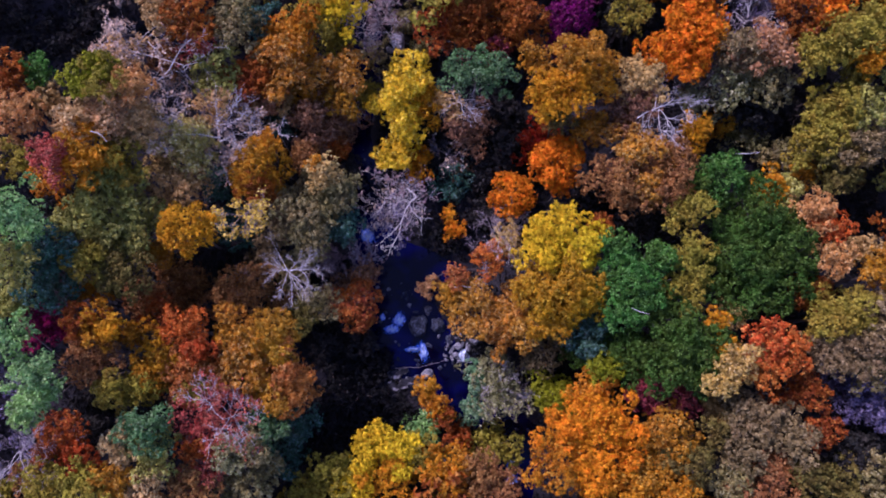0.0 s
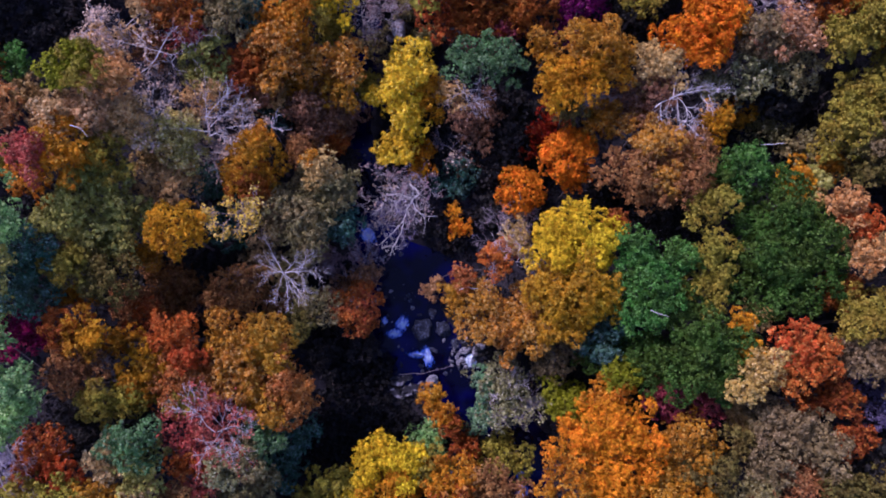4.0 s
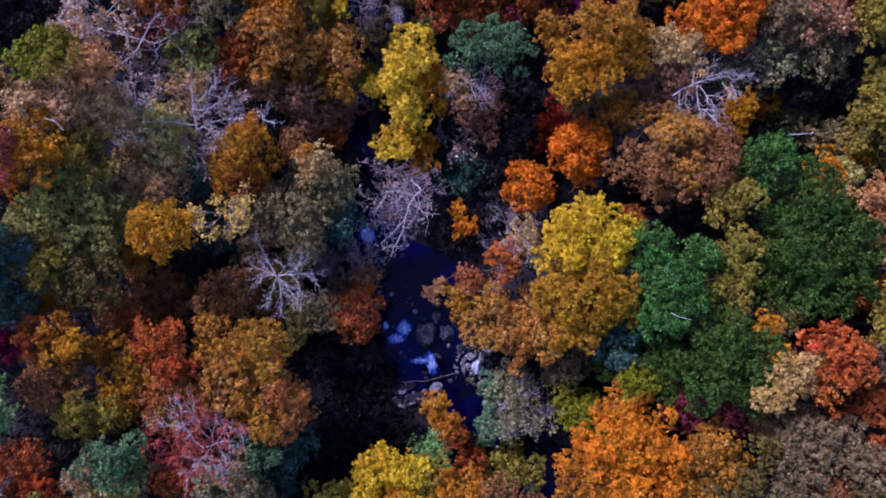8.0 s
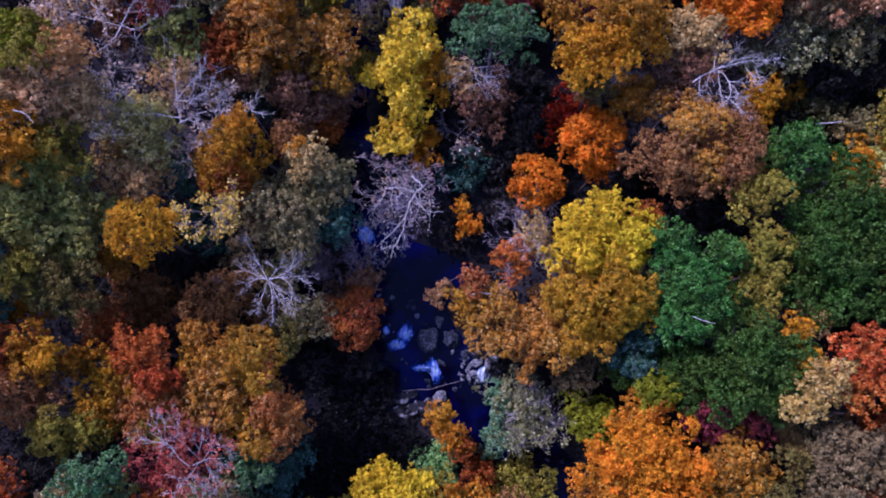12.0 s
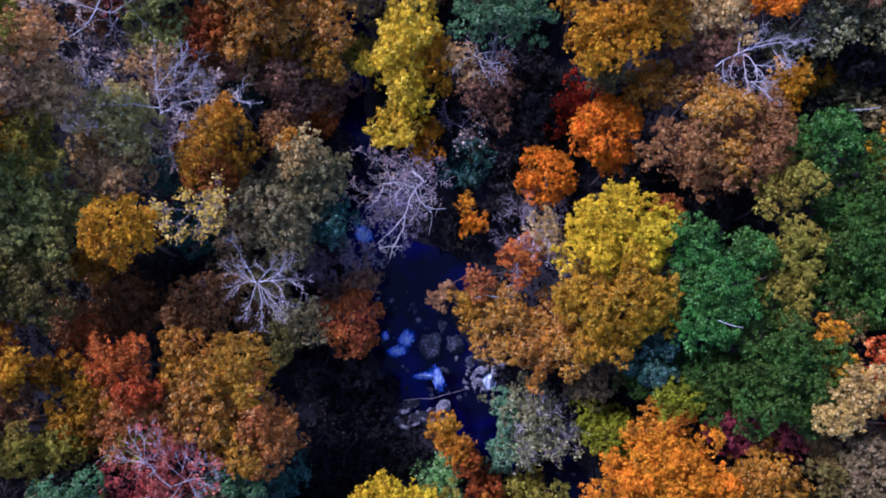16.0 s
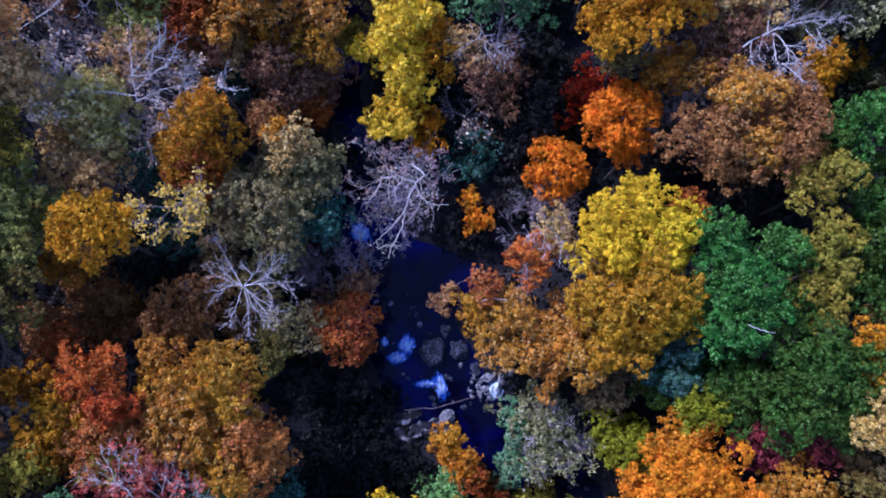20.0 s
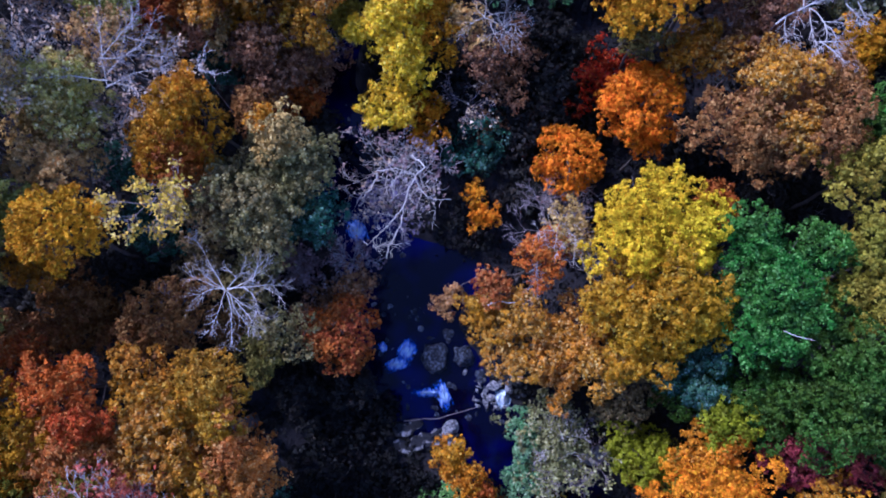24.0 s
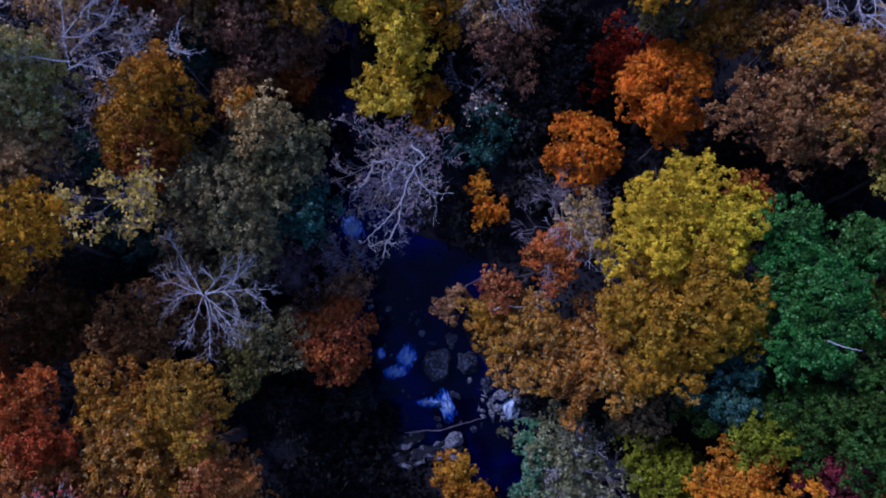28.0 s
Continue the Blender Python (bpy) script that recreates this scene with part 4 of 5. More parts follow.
tree("", LABELS["magenta"], (-34.82, -8.28, 16.58, 2.46, "magenta"))
tree("", LABELS["rustgold"], (-28.99, -8.54, 19.01, 2.2, "rustgold"), (-27.71, -8.71, 19.27, 1.25, "gold"))
tree("", LABELS["brown"], (-30.62, -8.05, 18.55, 2.01, "rust"), (-30.35, -11.35, 17.08, 2.58, "brown"))
tree("", LABELS["shade"], (-33.81, -12.33, 14.82, 2.33, "shade"))
tree("", LABELS["olive"], (-28.41, -13.76, 17.01, 1.92, "olive"))
bare_tree(-38.05, -13.30, 14.63, 2.29, "violet-grey tree with thin withered leaves", (0.0, 0.0), 9, 4, 4, 0.045, TWIG_BARK, "violet", 524, 0.7, "withered_tree")
bare_tree(-36.46, -18.52, 14.72, 2.71, "violet-grey tree with thin withered leaves", (0.0, 0.0), 9, 4, 4, 0.045, TWIG_BARK, "violet", 618, 0.7, "withered_tree")
tree("", LABELS["brown"], (-36.21, -21.2, 14.24, 2.18, "brown"))
tree("", LABELS["brown"], (-19.22, -4.09, 10.87, 3.15, "brown"), (-21.48, -5.73, 9.94, 2.56, "brown"))
tree("", LABELS["brown"], (-26.17, -3.26, 9.05, 3.43, "brown"), (-28.42, -5.26, 11.11, 2.88, "brown"))
tree("", LABELS["shade"], (-23.65, -1.39, 7.73, 2.87, "shade"))
tree("maple_tree", "dull red and rust maple with a domed crown", (-8.9, -5.45, 7.1, 2.75, "dullred", 1.1, 1, True), (-10.9, -4.37, 5.4, 2.3, "umber"))
bare_tree(-10.32, -3.00, 3.75, 2.42, "mauve-grey tree with sparse withered leaves", (0.0, 0.0), 9, 4, 4, 0.045, PALE_TWIG, "mauve", 554, 0.7, "withered_tree")
tree("", LABELS["dullolive"], (-12.45, -5.62, 8.5, 2.6, "greyolive", 0.95, 0.6), (-13.86, -6.86, 8.65, 1.9, "dullolive", 0.95, 0.7))
tree("", LABELS["shade"], (-12.28, -9.09, 3.6, 2.5, "shade", 0.95, 0.8))
tree("", LABELS["brownorange"], (8.08, -8.25, 9.95, 2.3, "brownorange"))
tree("", LABELS["russet"], (-8.09, -2, 4.35, 1.86, "russet", 0.95, 0.6))
bare_tree(-8.48, -0.11, 3.75, 1.67, "mauve-grey tree with sparse withered leaves", (0.0, 0.0), 9, 4, 4, 0.045, PALE_TWIG, "mauve", 382, 0.7, "withered_tree")
bare_tree(-24.61, 6.70, 11.55, 2.16, "pale mauve-grey tree with sparse withered leaves", (0.0, 0.0), 9, 4, 3, 0.045, TWIG_BARK, "palemauve", 90, 0.7, "withered_tree")
bare_tree(-20.95, 7.11, 11.12, 1.92, "pale mauve-grey tree with sparse withered leaves", (0.0, 0.0), 9, 4, 3, 0.045, TWIG_BARK, "palemauve", 90, 0.7, "withered_tree")
tree("", LABELS["tan"], (-15.92, 14.05, 12.82, 2.09, "tan", 0.95, 0.6))
tree("", LABELS["goldbrown"], (-13.48, 14.32, 12.33, 1.98, "goldbrown", 0.95, 0.7))
tree("", LABELS["russet"], (-10.73, 12.24, 9.38, 1.8, "russet", 0.95, 0.6))
tree("", LABELS["tan"], (-19.28, 13.33, 12.69, 2.09, "tan", 0.95, 0.6))
tree("", LABELS["tan"], (-26.91, 7.51, 13.71, 2.15, "tan", 0.95, 0.7))
bare_tree(-25.76, 13.87, 14.34, 2.11, "pale mauve-grey tree with sparse withered leaves", (0.0, 0.0), 9, 4, 3, 0.045, PALE_TWIG, "palemauve", 482, 0.7, "withered_tree")
bare_tree(-9.53, 13.98, 8.27, 1.49, "mauve-grey tree with sparse withered leaves", (0.0, 0.0), 9, 4, 3, 0.045, PALE_TWIG, "mauve", 341, 0.7, "withered_tree")
tree("", LABELS["violet"], (-42.41, -25.51, 12.04, 2.57, "violet"))
tree("", LABELS["goldbrown"], (44.93, 25.62, 16.73, 2.75, "goldbrown"))
tree("", LABELS["rust"], (-48.06, 27.86, 13.21, 2.92, "rust"))
tree("", LABELS["mauve"], (-2.62, 28.67, 11.94, 2.98, "mauve"))
tree("", LABELS["olive"], (-15.8, 26.02, 16.1, 2.78, "olive"))
tree("", LABELS["olive"], (-2, -27.39, 2.96, 2.94, "olive"))
tree("", LABELS["brown"], (9.68, -27.28, 3.48, 2.92, "brown"))
tree("", LABELS["olivegreen"], (44.45, 15.02, 15.57, 2.73, "olivegreen"))
tree("", LABELS["olivegreen"], (46.02, 7.1, 11.86, 2.82, "olivegreen"))
tree("", LABELS["tan"], (-42.48, 7.47, 17.76, 2.58, "tan"))
tree("", LABELS["brown"], (-40.89, -6.46, 17.61, 2.48, "brown"))
tree("", LABELS["dullolive"], (35.83, -27, 4.84, 2.86, "dullolive"))
tree("", LABELS["greyolive"], (-21.84, 24.93, 17.82, 2.7, "greyolive"))
tree("", LABELS["violet"], (-41.79, -16.33, 14.57, 2.54, "violet"))
tree("", LABELS["palemauve"], (-32.52, 26.71, 15.01, 2.83, "palemauve"))
tree("", LABELS["greyolive"], (-20.8, -25.85, 10.37, 2.64, "greyolive"))
tree("", LABELS["amber"], (22.29, 27.46, 13.84, 2.89, "amber"))
tree("", LABELS["amber"], (27.37, 26.48, 15.38, 2.82, "amber"))
tree("", LABELS["rust"], (10.34, 28.15, 12.75, 2.94, "rust"))
tree("", LABELS["greyolive"], (46.5, -26.93, 5.15, 2.85, "greyolive"))
tree("", LABELS["olive"], (-37.53, -25.42, 12.46, 2.56, "olive"))
tree("", LABELS["amber"], (26.75, -27.04, 4.63, 2.87, "amber"))
tree("", LABELS["dulltan"], (45.07, 11.05, 13.96, 2.76, "dulltan"))
tree("", LABELS["brown"], (-43.03, -21.59, 11.83, 2.61, "brown"))
tree("", LABELS["amber"], (14, -26.91, 5.26, 2.85, "amber"))
tree("", LABELS["goldbrown"], (44.25, 20.77, 16.88, 2.71, "goldbrown"))
tree("", LABELS["brown"], (2.69, -27.3, 3.38, 2.92, "brown"))
tree("", LABELS["dullolive"], (41.04, -27.02, 4.74, 2.87, "dullolive"))
tree("", LABELS["goldbrown"], (-28.37, -25.21, 13.5, 2.52, "goldbrown"))
tree("", LABELS["olive"], (-6.6, -27.17, 4, 2.9, "olive"))
tree("", LABELS["dulltan"], (44.11, -10.21, 11.62, 2.7, "dulltan"))
tree("", LABELS["violet"], (-40.61, -10.87, 17.24, 2.47, "violet"))
tree("", LABELS["amber"], (39.95, 25.08, 17.53, 2.66, "amber"))
tree("", LABELS["mauve"], (-7.34, 28.47, 12.19, 2.9, "mauve"))
tree("", LABELS["olive"], (-16.44, -27.16, 3.99, 2.83, "olive"))
tree("", LABELS["olive"], (-11.31, -27.27, 3.47, 2.85, "olive"))
tree("", LABELS["rust"], (33, 25.83, 16.35, 2.71, "rust"))
tree("", LABELS["brown"], (5.68, 28.44, 12.17, 2.84, "brown"))
tree("", LABELS["greyolive"], (47.6, -19.81, 4.67, 2.8, "greyolive"))
tree("", LABELS["rust"], (44.33, 1.04, 13.18, 2.6, "rust"))
tree("", LABELS["teal"], (-21.23, 2.59, 8.62, 2.8, "teal"))
tree("", LABELS["rust"], (-42.64, 12.13, 18.13, 2.37, "rust"))
tree("", LABELS["brown"], (15.61, 28.11, 12.59, 2.69, "brown"))
tree("", LABELS["greyolive"], (-15.48, -1.95, 7.27, 2.62, "greyolive"))
tree("", LABELS["amber"], (-41.29, 3.46, 18.49, 2.19, "amber"))
tree("", LABELS["greyolive"], (30.52, -26.92, 4.87, 2.49, "greyolive"))
tree("", LABELS["warmtan"], (-24.92, 23.91, 19.06, 2.24, "warmtan"))
tree("", LABELS["goldbrown"], (14.01, 10.84, 14.13, 2.33, "goldbrown"))
tree("", LABELS["warmtan"], (-25.27, -25.43, 12.07, 2.18, "warmtan"))
tree("", LABELS["teal"], (-38.97, -1.61, 20.89, 1.96, "teal"))
tree("", LABELS["amber"], (19.33, -26.65, 6.1, 2.32, "amber"))
tree("", LABELS["greyolive"], (-45.36, 17.48, 14.76, 2.17, "greyolive"))
tree("", LABELS["greyolive"], (34.4, 9.25, 10.08, 2.27, "greyolive"))
tree("", LABELS["silver"], (24.94, 14.1, 13.04, 2.14, "silver"))
tree("", LABELS["goldbrown"], (9.11, 17.4, 14.82, 2.05, "goldbrown"))
tree("", LABELS["olivegreen"], (-36.48, -6.61, 18.44, 1.75, "olivegreen"))
tree("", LABELS["tan"], (-35.06, 11.55, 19.01, 1.77, "tan"))
tree("", LABELS["brown"], (-25.77, 16.51, 16.55, 1.87, "brown"))
tree("", LABELS["greyolive"], (-3.84, 24.27, 9.75, 2.11, "greyolive"))
tree("", LABELS["olive"], (-11.04, 20.16, 12.76, 2, "olive"))
tree("", LABELS["brown"], (1.53, 28.31, 11.67, 2.07, "brown"))
tree("", LABELS["greyolive"], (-37.66, 27.97, 12.22, 2.05, "greyolive"))
tree("", LABELS["amber"], (35.73, 25.21, 16.56, 1.85, "amber"))
tree("", LABELS["rust"], (1.56, -18.83, 2.23, 2.04, "rust"))
tree("", LABELS["dulltan"], (-18.22, -0.34, 7.71, 1.97, "dulltan"))
tree("", LABELS["teal"], (-15.79, -21.42, 4.5, 1.96, "teal"))
tree("", LABELS["greyolive"], (-18.45, 24.11, 17.37, 1.83, "greyolive"))
tree("", LABELS["olive"], (-33.08, -25.08, 13.34, 1.7, "olive"))
tree("", LABELS["greyolive"], (-46.2, 29.34, 9.91, 1.99, "greyolive"))
tree("", LABELS["mauve"], (-12.84, 27.17, 13.36, 1.89, "mauve"))
tree("", LABELS["greyolive"], (-47.3, 23.84, 12.67, 1.89, "greyolive"))
tree("", LABELS["brown"], (6.31, -27.6, 0.98, 1.96, "brown"))
tree("", LABELS["olive"], (39.43, 15.47, 14.92, 1.73, "olive"))
tree("", LABELS["mauve"], (-12.31, -0.46, 4.74, 1.92, "mauve"))
tree("", LABELS["olive"], (41.57, 22.4, 16.12, 1.67, "olive"))
tree("", LABELS["olive"], (-39.77, -22.96, 11.66, 1.58, "olive"))
tree("", LABELS["goldbrown"], (-27.48, -1.06, 11.68, 1.68, "goldbrown"))
tree("", LABELS["rustgold"], (-27.14, -8.89, 15.96, 1.54, "rustgold"))
tree("", LABELS["shade"], (-8.7, -9.38, 3.05, 1.86, "shade"))
tree("", LABELS["tan"], (40.19, -0.51, 11.68, 1.68, "tan"))
tree("", LABELS["olive"], (43.61, -4.97, 12.31, 1.65, "olive"))
tree("", LABELS["greyolive"], (46.25, -13.46, 6.87, 1.75, "greyolive"))
tree("", LABELS["goldbrown"], (28.41, 12.98, 9.3, 1.74, "goldbrown"))
tree("", LABELS["brown"], (-16.41, -4.95, 6.95, 1.72, "brown"))
tree("", LABELS["goldbrown"], (35.39, 6.84, 11.65, 1.65, "goldbrown"))
tree("", LABELS["palegreen"], (-39.24, -3.88, 19.55, 1.42, "palegreen"))
tree("", LABELS["tan"], (26.76, -15.66, 6.97, 1.67, "tan"))
tree("", LABELS["olive"], (19.3, 28.46, 11.12, 1.76, "olive"))
tree("", LABELS["rust"], (33.27, -14.5, 8.8, 1.63, "rust"))
tree("", LABELS["rustgold"], (-31.27, -5.42, 16.25, 1.49, "rustgold"))
tree("", LABELS["tan"], (27.32, -7.02, 11.23, 1.6, "tan"))
tree("", LABELS["olive"], (-7.91, 16.14, 9.15, 1.75, "olive"))

tree("maple_tree", "small golden maple squeezed between green crowns", (25.20, -7.56, 13.4, 1.15, "gold"))

# ---- rocks, cascades, fallen wood ----


def rock(x, y, z, sx, sy, sz, material, label, name="rock", turn=0.0, seed=1):
    """A weathered stone: a lump cut by random planes, its edges worn, its faces pitted."""
    rng = np.random.default_rng(seed + 100)
    bm = bmesh.new()
    bmesh.ops.create_icosphere(bm, subdivisions=4 if sx > 0.55 else 3 if sx > 0.4 else 2, radius=1.0)
    nor = rng.normal(0, 1, (17 if sx > 0.65 else 9, 3))
    nor /= np.linalg.norm(nor, axis=1, keepdims=True)
    far = rng.uniform(0.72, 1.0, 17) if sx > 0.65 else rng.uniform(0.45, 0.9, 9)
    shift = Vector(rng.uniform(0, 50, 3))
    for v in bm.verts:
        d = np.array(v.co)
        reach = 1.05 / (np.sum(np.clip(nor @ d / far, 0, None) ** 14) ** (1 / 14) + 0.02)
        reach *= 1 + 0.22 * noise.noise(v.co * 1.7 + shift) + 0.11 * noise.noise(v.co * 5 + shift)
        v.co = Vector((d[0] * sx, d[1] * sy, max(d[2], -0.4) * sz * 1.1)) * min(reach, 1.12)
    me = bpy.data.meshes.new(name)
    bm.to_mesh(me)
    bm.free()
    me.materials.append(material)
    ob = new(name, me)
    ob.matrix_world = pose(x, y, z, 0, 0, turn)
    return tagged(ob, label, "rock", group="stream rocks")


def cascade(x, y, width, run, drop, label, turn=0.0, seed=1, froth=None):
    """White water tumbling over a step: a ridged, torn sheet of froth that dips under the stream at its edges."""
    nu, nv = 34, 46
    vs = []
    c, s = math.cos(radians(turn)), math.sin(radians(turn))
    for j in range(nv):
        for i in range(nu):
            u, v = 2.6 * (i / (nu - 1) - 0.5), 1.9 * (j / (nv - 1) - 0.5)
            q = Vector((u * 2.6 + seed * 7.3, v * 1.3, seed))
            wide = u + 0.35 * noise.noise(Vector((seed * 3.1, v * 2.2, 0.4)))
            body = 1.0 - (abs(wide) / 0.85) ** 2 - abs(v / 0.82) ** 3
            strand = noise.noise(q * 1.5) * 0.9 + noise.noise(q * 3.1) * 0.25 + noise.noise(Vector((u * 8, v * 8, seed))) * 0.12
            h = min(0.34, 0.17 * body + 0.36 * strand) * (0.5 + 0.5 * width)
            px, py = u * width * 0.6, -v * run * 0.6
            wx, wy = x + c * px - s * py, y + s * px + c * py
            lift = 0.35 * drop * max(0.0, 1 - abs(v + 0.25) * 1.6) * max(0.0, body)
            vs.append((wx - x, wy - y, float(water_z(wy)) - float(water_z(y)) + max(h, 0.015 + 0.1 * h) + lift + 0.02))
    k = (np.arange(nv - 1)[:, None] * nu + np.arange(nu - 1)[None]).ravel()
    ob = piece("cascade", vs, np.stack([k, k + nu, k + nu + 1, k + 1], 1), froth or SHADE_FOAM, None, "", True)
    ob.location = (x, y, float(water_z(y)))
    return tagged(ob, label, "cascade", group="stream cascades", kind="structure")


def branch_on(points, radius, material, label, name="fallen_branch"):
    p = np.array(points, float)
    s = np.linspace(0, len(p) - 1, 4 * len(p))
    q = np.column_stack([np.interp(s, np.arange(len(p)), p[:, k]) for k in range(3)])
    q += np.random.default_rng(len(p) + int(abs(p[0, 0]) * 10)).normal(0, radius * 0.5, q.shape)
    ob = piece(name, *tubes([(q, radius * np.linspace(1, 0.4, len(q)))], 6), material, None, "", True)
    return tagged(ob, label, "branch")


# ---- ground cover: ferns and brush all over the forest floor, blackened for shade ----


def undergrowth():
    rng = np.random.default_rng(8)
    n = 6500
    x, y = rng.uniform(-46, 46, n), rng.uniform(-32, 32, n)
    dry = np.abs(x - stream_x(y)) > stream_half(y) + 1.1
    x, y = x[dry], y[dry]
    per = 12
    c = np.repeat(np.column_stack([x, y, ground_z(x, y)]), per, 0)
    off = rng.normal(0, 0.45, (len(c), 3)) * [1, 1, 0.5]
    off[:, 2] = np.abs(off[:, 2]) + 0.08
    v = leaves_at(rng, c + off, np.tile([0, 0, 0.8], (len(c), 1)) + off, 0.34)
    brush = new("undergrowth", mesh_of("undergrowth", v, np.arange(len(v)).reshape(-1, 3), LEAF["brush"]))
    tagged(brush, "low brush and ferns, leaf colour blackened to stand for floor shade", "undergrowth", kind="stuff")


undergrowth()

# low growth added in the crown gaps, leaf colour darkened to stand for shade
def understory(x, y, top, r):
    tree("understory_tree", "low understory tree with leaves darkened to stand for gap shade", (x, y, top, r, "shade", 0.95, 0.7), leaf=0.3)


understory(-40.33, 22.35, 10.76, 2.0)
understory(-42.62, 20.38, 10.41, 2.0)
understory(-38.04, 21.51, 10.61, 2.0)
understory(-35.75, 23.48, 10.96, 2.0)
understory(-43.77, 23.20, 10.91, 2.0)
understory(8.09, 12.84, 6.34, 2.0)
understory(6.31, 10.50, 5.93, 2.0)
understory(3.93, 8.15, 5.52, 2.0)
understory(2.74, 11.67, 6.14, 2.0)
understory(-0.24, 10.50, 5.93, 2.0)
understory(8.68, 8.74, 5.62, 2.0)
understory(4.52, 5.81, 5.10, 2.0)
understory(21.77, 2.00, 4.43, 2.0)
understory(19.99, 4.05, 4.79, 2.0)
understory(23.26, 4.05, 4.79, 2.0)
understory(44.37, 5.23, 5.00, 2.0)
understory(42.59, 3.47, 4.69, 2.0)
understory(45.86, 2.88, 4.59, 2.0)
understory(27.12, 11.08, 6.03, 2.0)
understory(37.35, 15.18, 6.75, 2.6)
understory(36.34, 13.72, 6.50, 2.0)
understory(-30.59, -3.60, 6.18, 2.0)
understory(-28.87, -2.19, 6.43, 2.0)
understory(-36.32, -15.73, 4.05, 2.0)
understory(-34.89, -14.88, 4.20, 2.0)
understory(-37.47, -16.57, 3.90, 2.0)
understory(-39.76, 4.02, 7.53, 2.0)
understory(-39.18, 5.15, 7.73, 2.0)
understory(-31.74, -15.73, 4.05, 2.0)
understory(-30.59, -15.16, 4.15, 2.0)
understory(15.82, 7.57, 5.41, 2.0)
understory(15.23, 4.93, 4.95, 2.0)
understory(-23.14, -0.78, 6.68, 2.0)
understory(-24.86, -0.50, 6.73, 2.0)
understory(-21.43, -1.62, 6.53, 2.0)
# Thickets added over the open hollow; near-black leaves stand for its shade.
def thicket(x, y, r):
    tree("shade_thicket", "added thicket, leaf colour blackened to stand for shade in the hollow", (x, y, float(ground_z(x, y)) + 1.6, r, "brush", 0.6, 0.8), leaf=0.26)


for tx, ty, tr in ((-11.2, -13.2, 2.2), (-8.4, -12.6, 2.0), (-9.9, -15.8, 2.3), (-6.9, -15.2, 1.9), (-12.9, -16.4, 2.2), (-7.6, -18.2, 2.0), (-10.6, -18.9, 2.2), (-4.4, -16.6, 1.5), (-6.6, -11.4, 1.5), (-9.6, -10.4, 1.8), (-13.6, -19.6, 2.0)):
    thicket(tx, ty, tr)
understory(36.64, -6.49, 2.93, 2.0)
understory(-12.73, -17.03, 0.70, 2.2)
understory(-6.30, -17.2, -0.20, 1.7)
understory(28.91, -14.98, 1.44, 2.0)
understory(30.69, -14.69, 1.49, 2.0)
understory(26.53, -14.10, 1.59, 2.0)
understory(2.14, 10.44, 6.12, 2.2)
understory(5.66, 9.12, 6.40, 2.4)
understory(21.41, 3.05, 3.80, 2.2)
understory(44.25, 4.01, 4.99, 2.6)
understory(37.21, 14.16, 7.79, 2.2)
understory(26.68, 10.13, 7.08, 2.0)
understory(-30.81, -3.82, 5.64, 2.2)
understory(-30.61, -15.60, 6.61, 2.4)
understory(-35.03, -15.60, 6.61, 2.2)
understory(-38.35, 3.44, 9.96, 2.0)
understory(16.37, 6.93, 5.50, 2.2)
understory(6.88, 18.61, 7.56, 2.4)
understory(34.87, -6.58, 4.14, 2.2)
understory(-13.47, 7.19, 4.53, 1.8)
understory(8.34, -14.77, -0.86, 1.2)
understory(27.85, -14.65, 2.71, 1.8)
understory(21.41, 3.79, 5.96, 2.4)
understory(23.17, 2.06, 5.66, 2.4)
understory(19.34, 3.13, 4.83, 2.0)
understory(3.97, 4.23, 4.01, 2.0)
understory(6.79, 11.28, 7.28, 2.6)
understory(-0.24, 9.41, 5.43, 2.2)
understory(15.19, 5.76, 5.30, 2.2)
understory(26.02, 8.11, 7.74, 2.2)
understory(42.17, 1.29, 6.54, 2.4)
understory(43.91, 5.27, 7.24, 2.4)
understory(6.79, 19.34, 8.71, 2.2)
understory(-0.83, 12.19, 6.43, 2.0)

understory(-0.98, 3.18, 2.61, 1.6)
understory(-2.57, 4.26, 2.80, 1.6)
understory(0.67, 1.83, 2.17, 1.5)
understory(0.37, 4.45, 3.04, 1.6)

# ---- bare trees ----
forked_tree(-14.1, -3.25, 13.6, "leafless pale grey tree with fanned fine branches", (
    (0.0, 0.0, 155, 2.4, 0), (-0.3, 0.1, -175, 1.9, 40), (0.0, 0.0, 145, 2.1, -20), (0.0, 0.0, 115, 3.3, 5), (0.0, 0.0, -105, 2.4, -10),
    (0.1, -0.2, -75, 2.8, -15), (0.2, -0.1, -70, 2.4, 20), (0.0, 0.0, -40, 2.9, 5), (0.6, -0.6, -50, 2.0, 5), (0.1, 0.0, 20, 2.8, 20),
    (0.1, 0.1, 5, 3.4, -10), (1.1, 0.1, -35, 1.6, -40), (0.1, 0.1, 45, 1.8, 15), (0.6, 0.7, 130, 0.9, 0), (1.6, 0.4, 70, 1.4, 0), (2.3, 0.1, -35, 1.2, 0)),
    thick=0.026, twigs=9, seed=11)
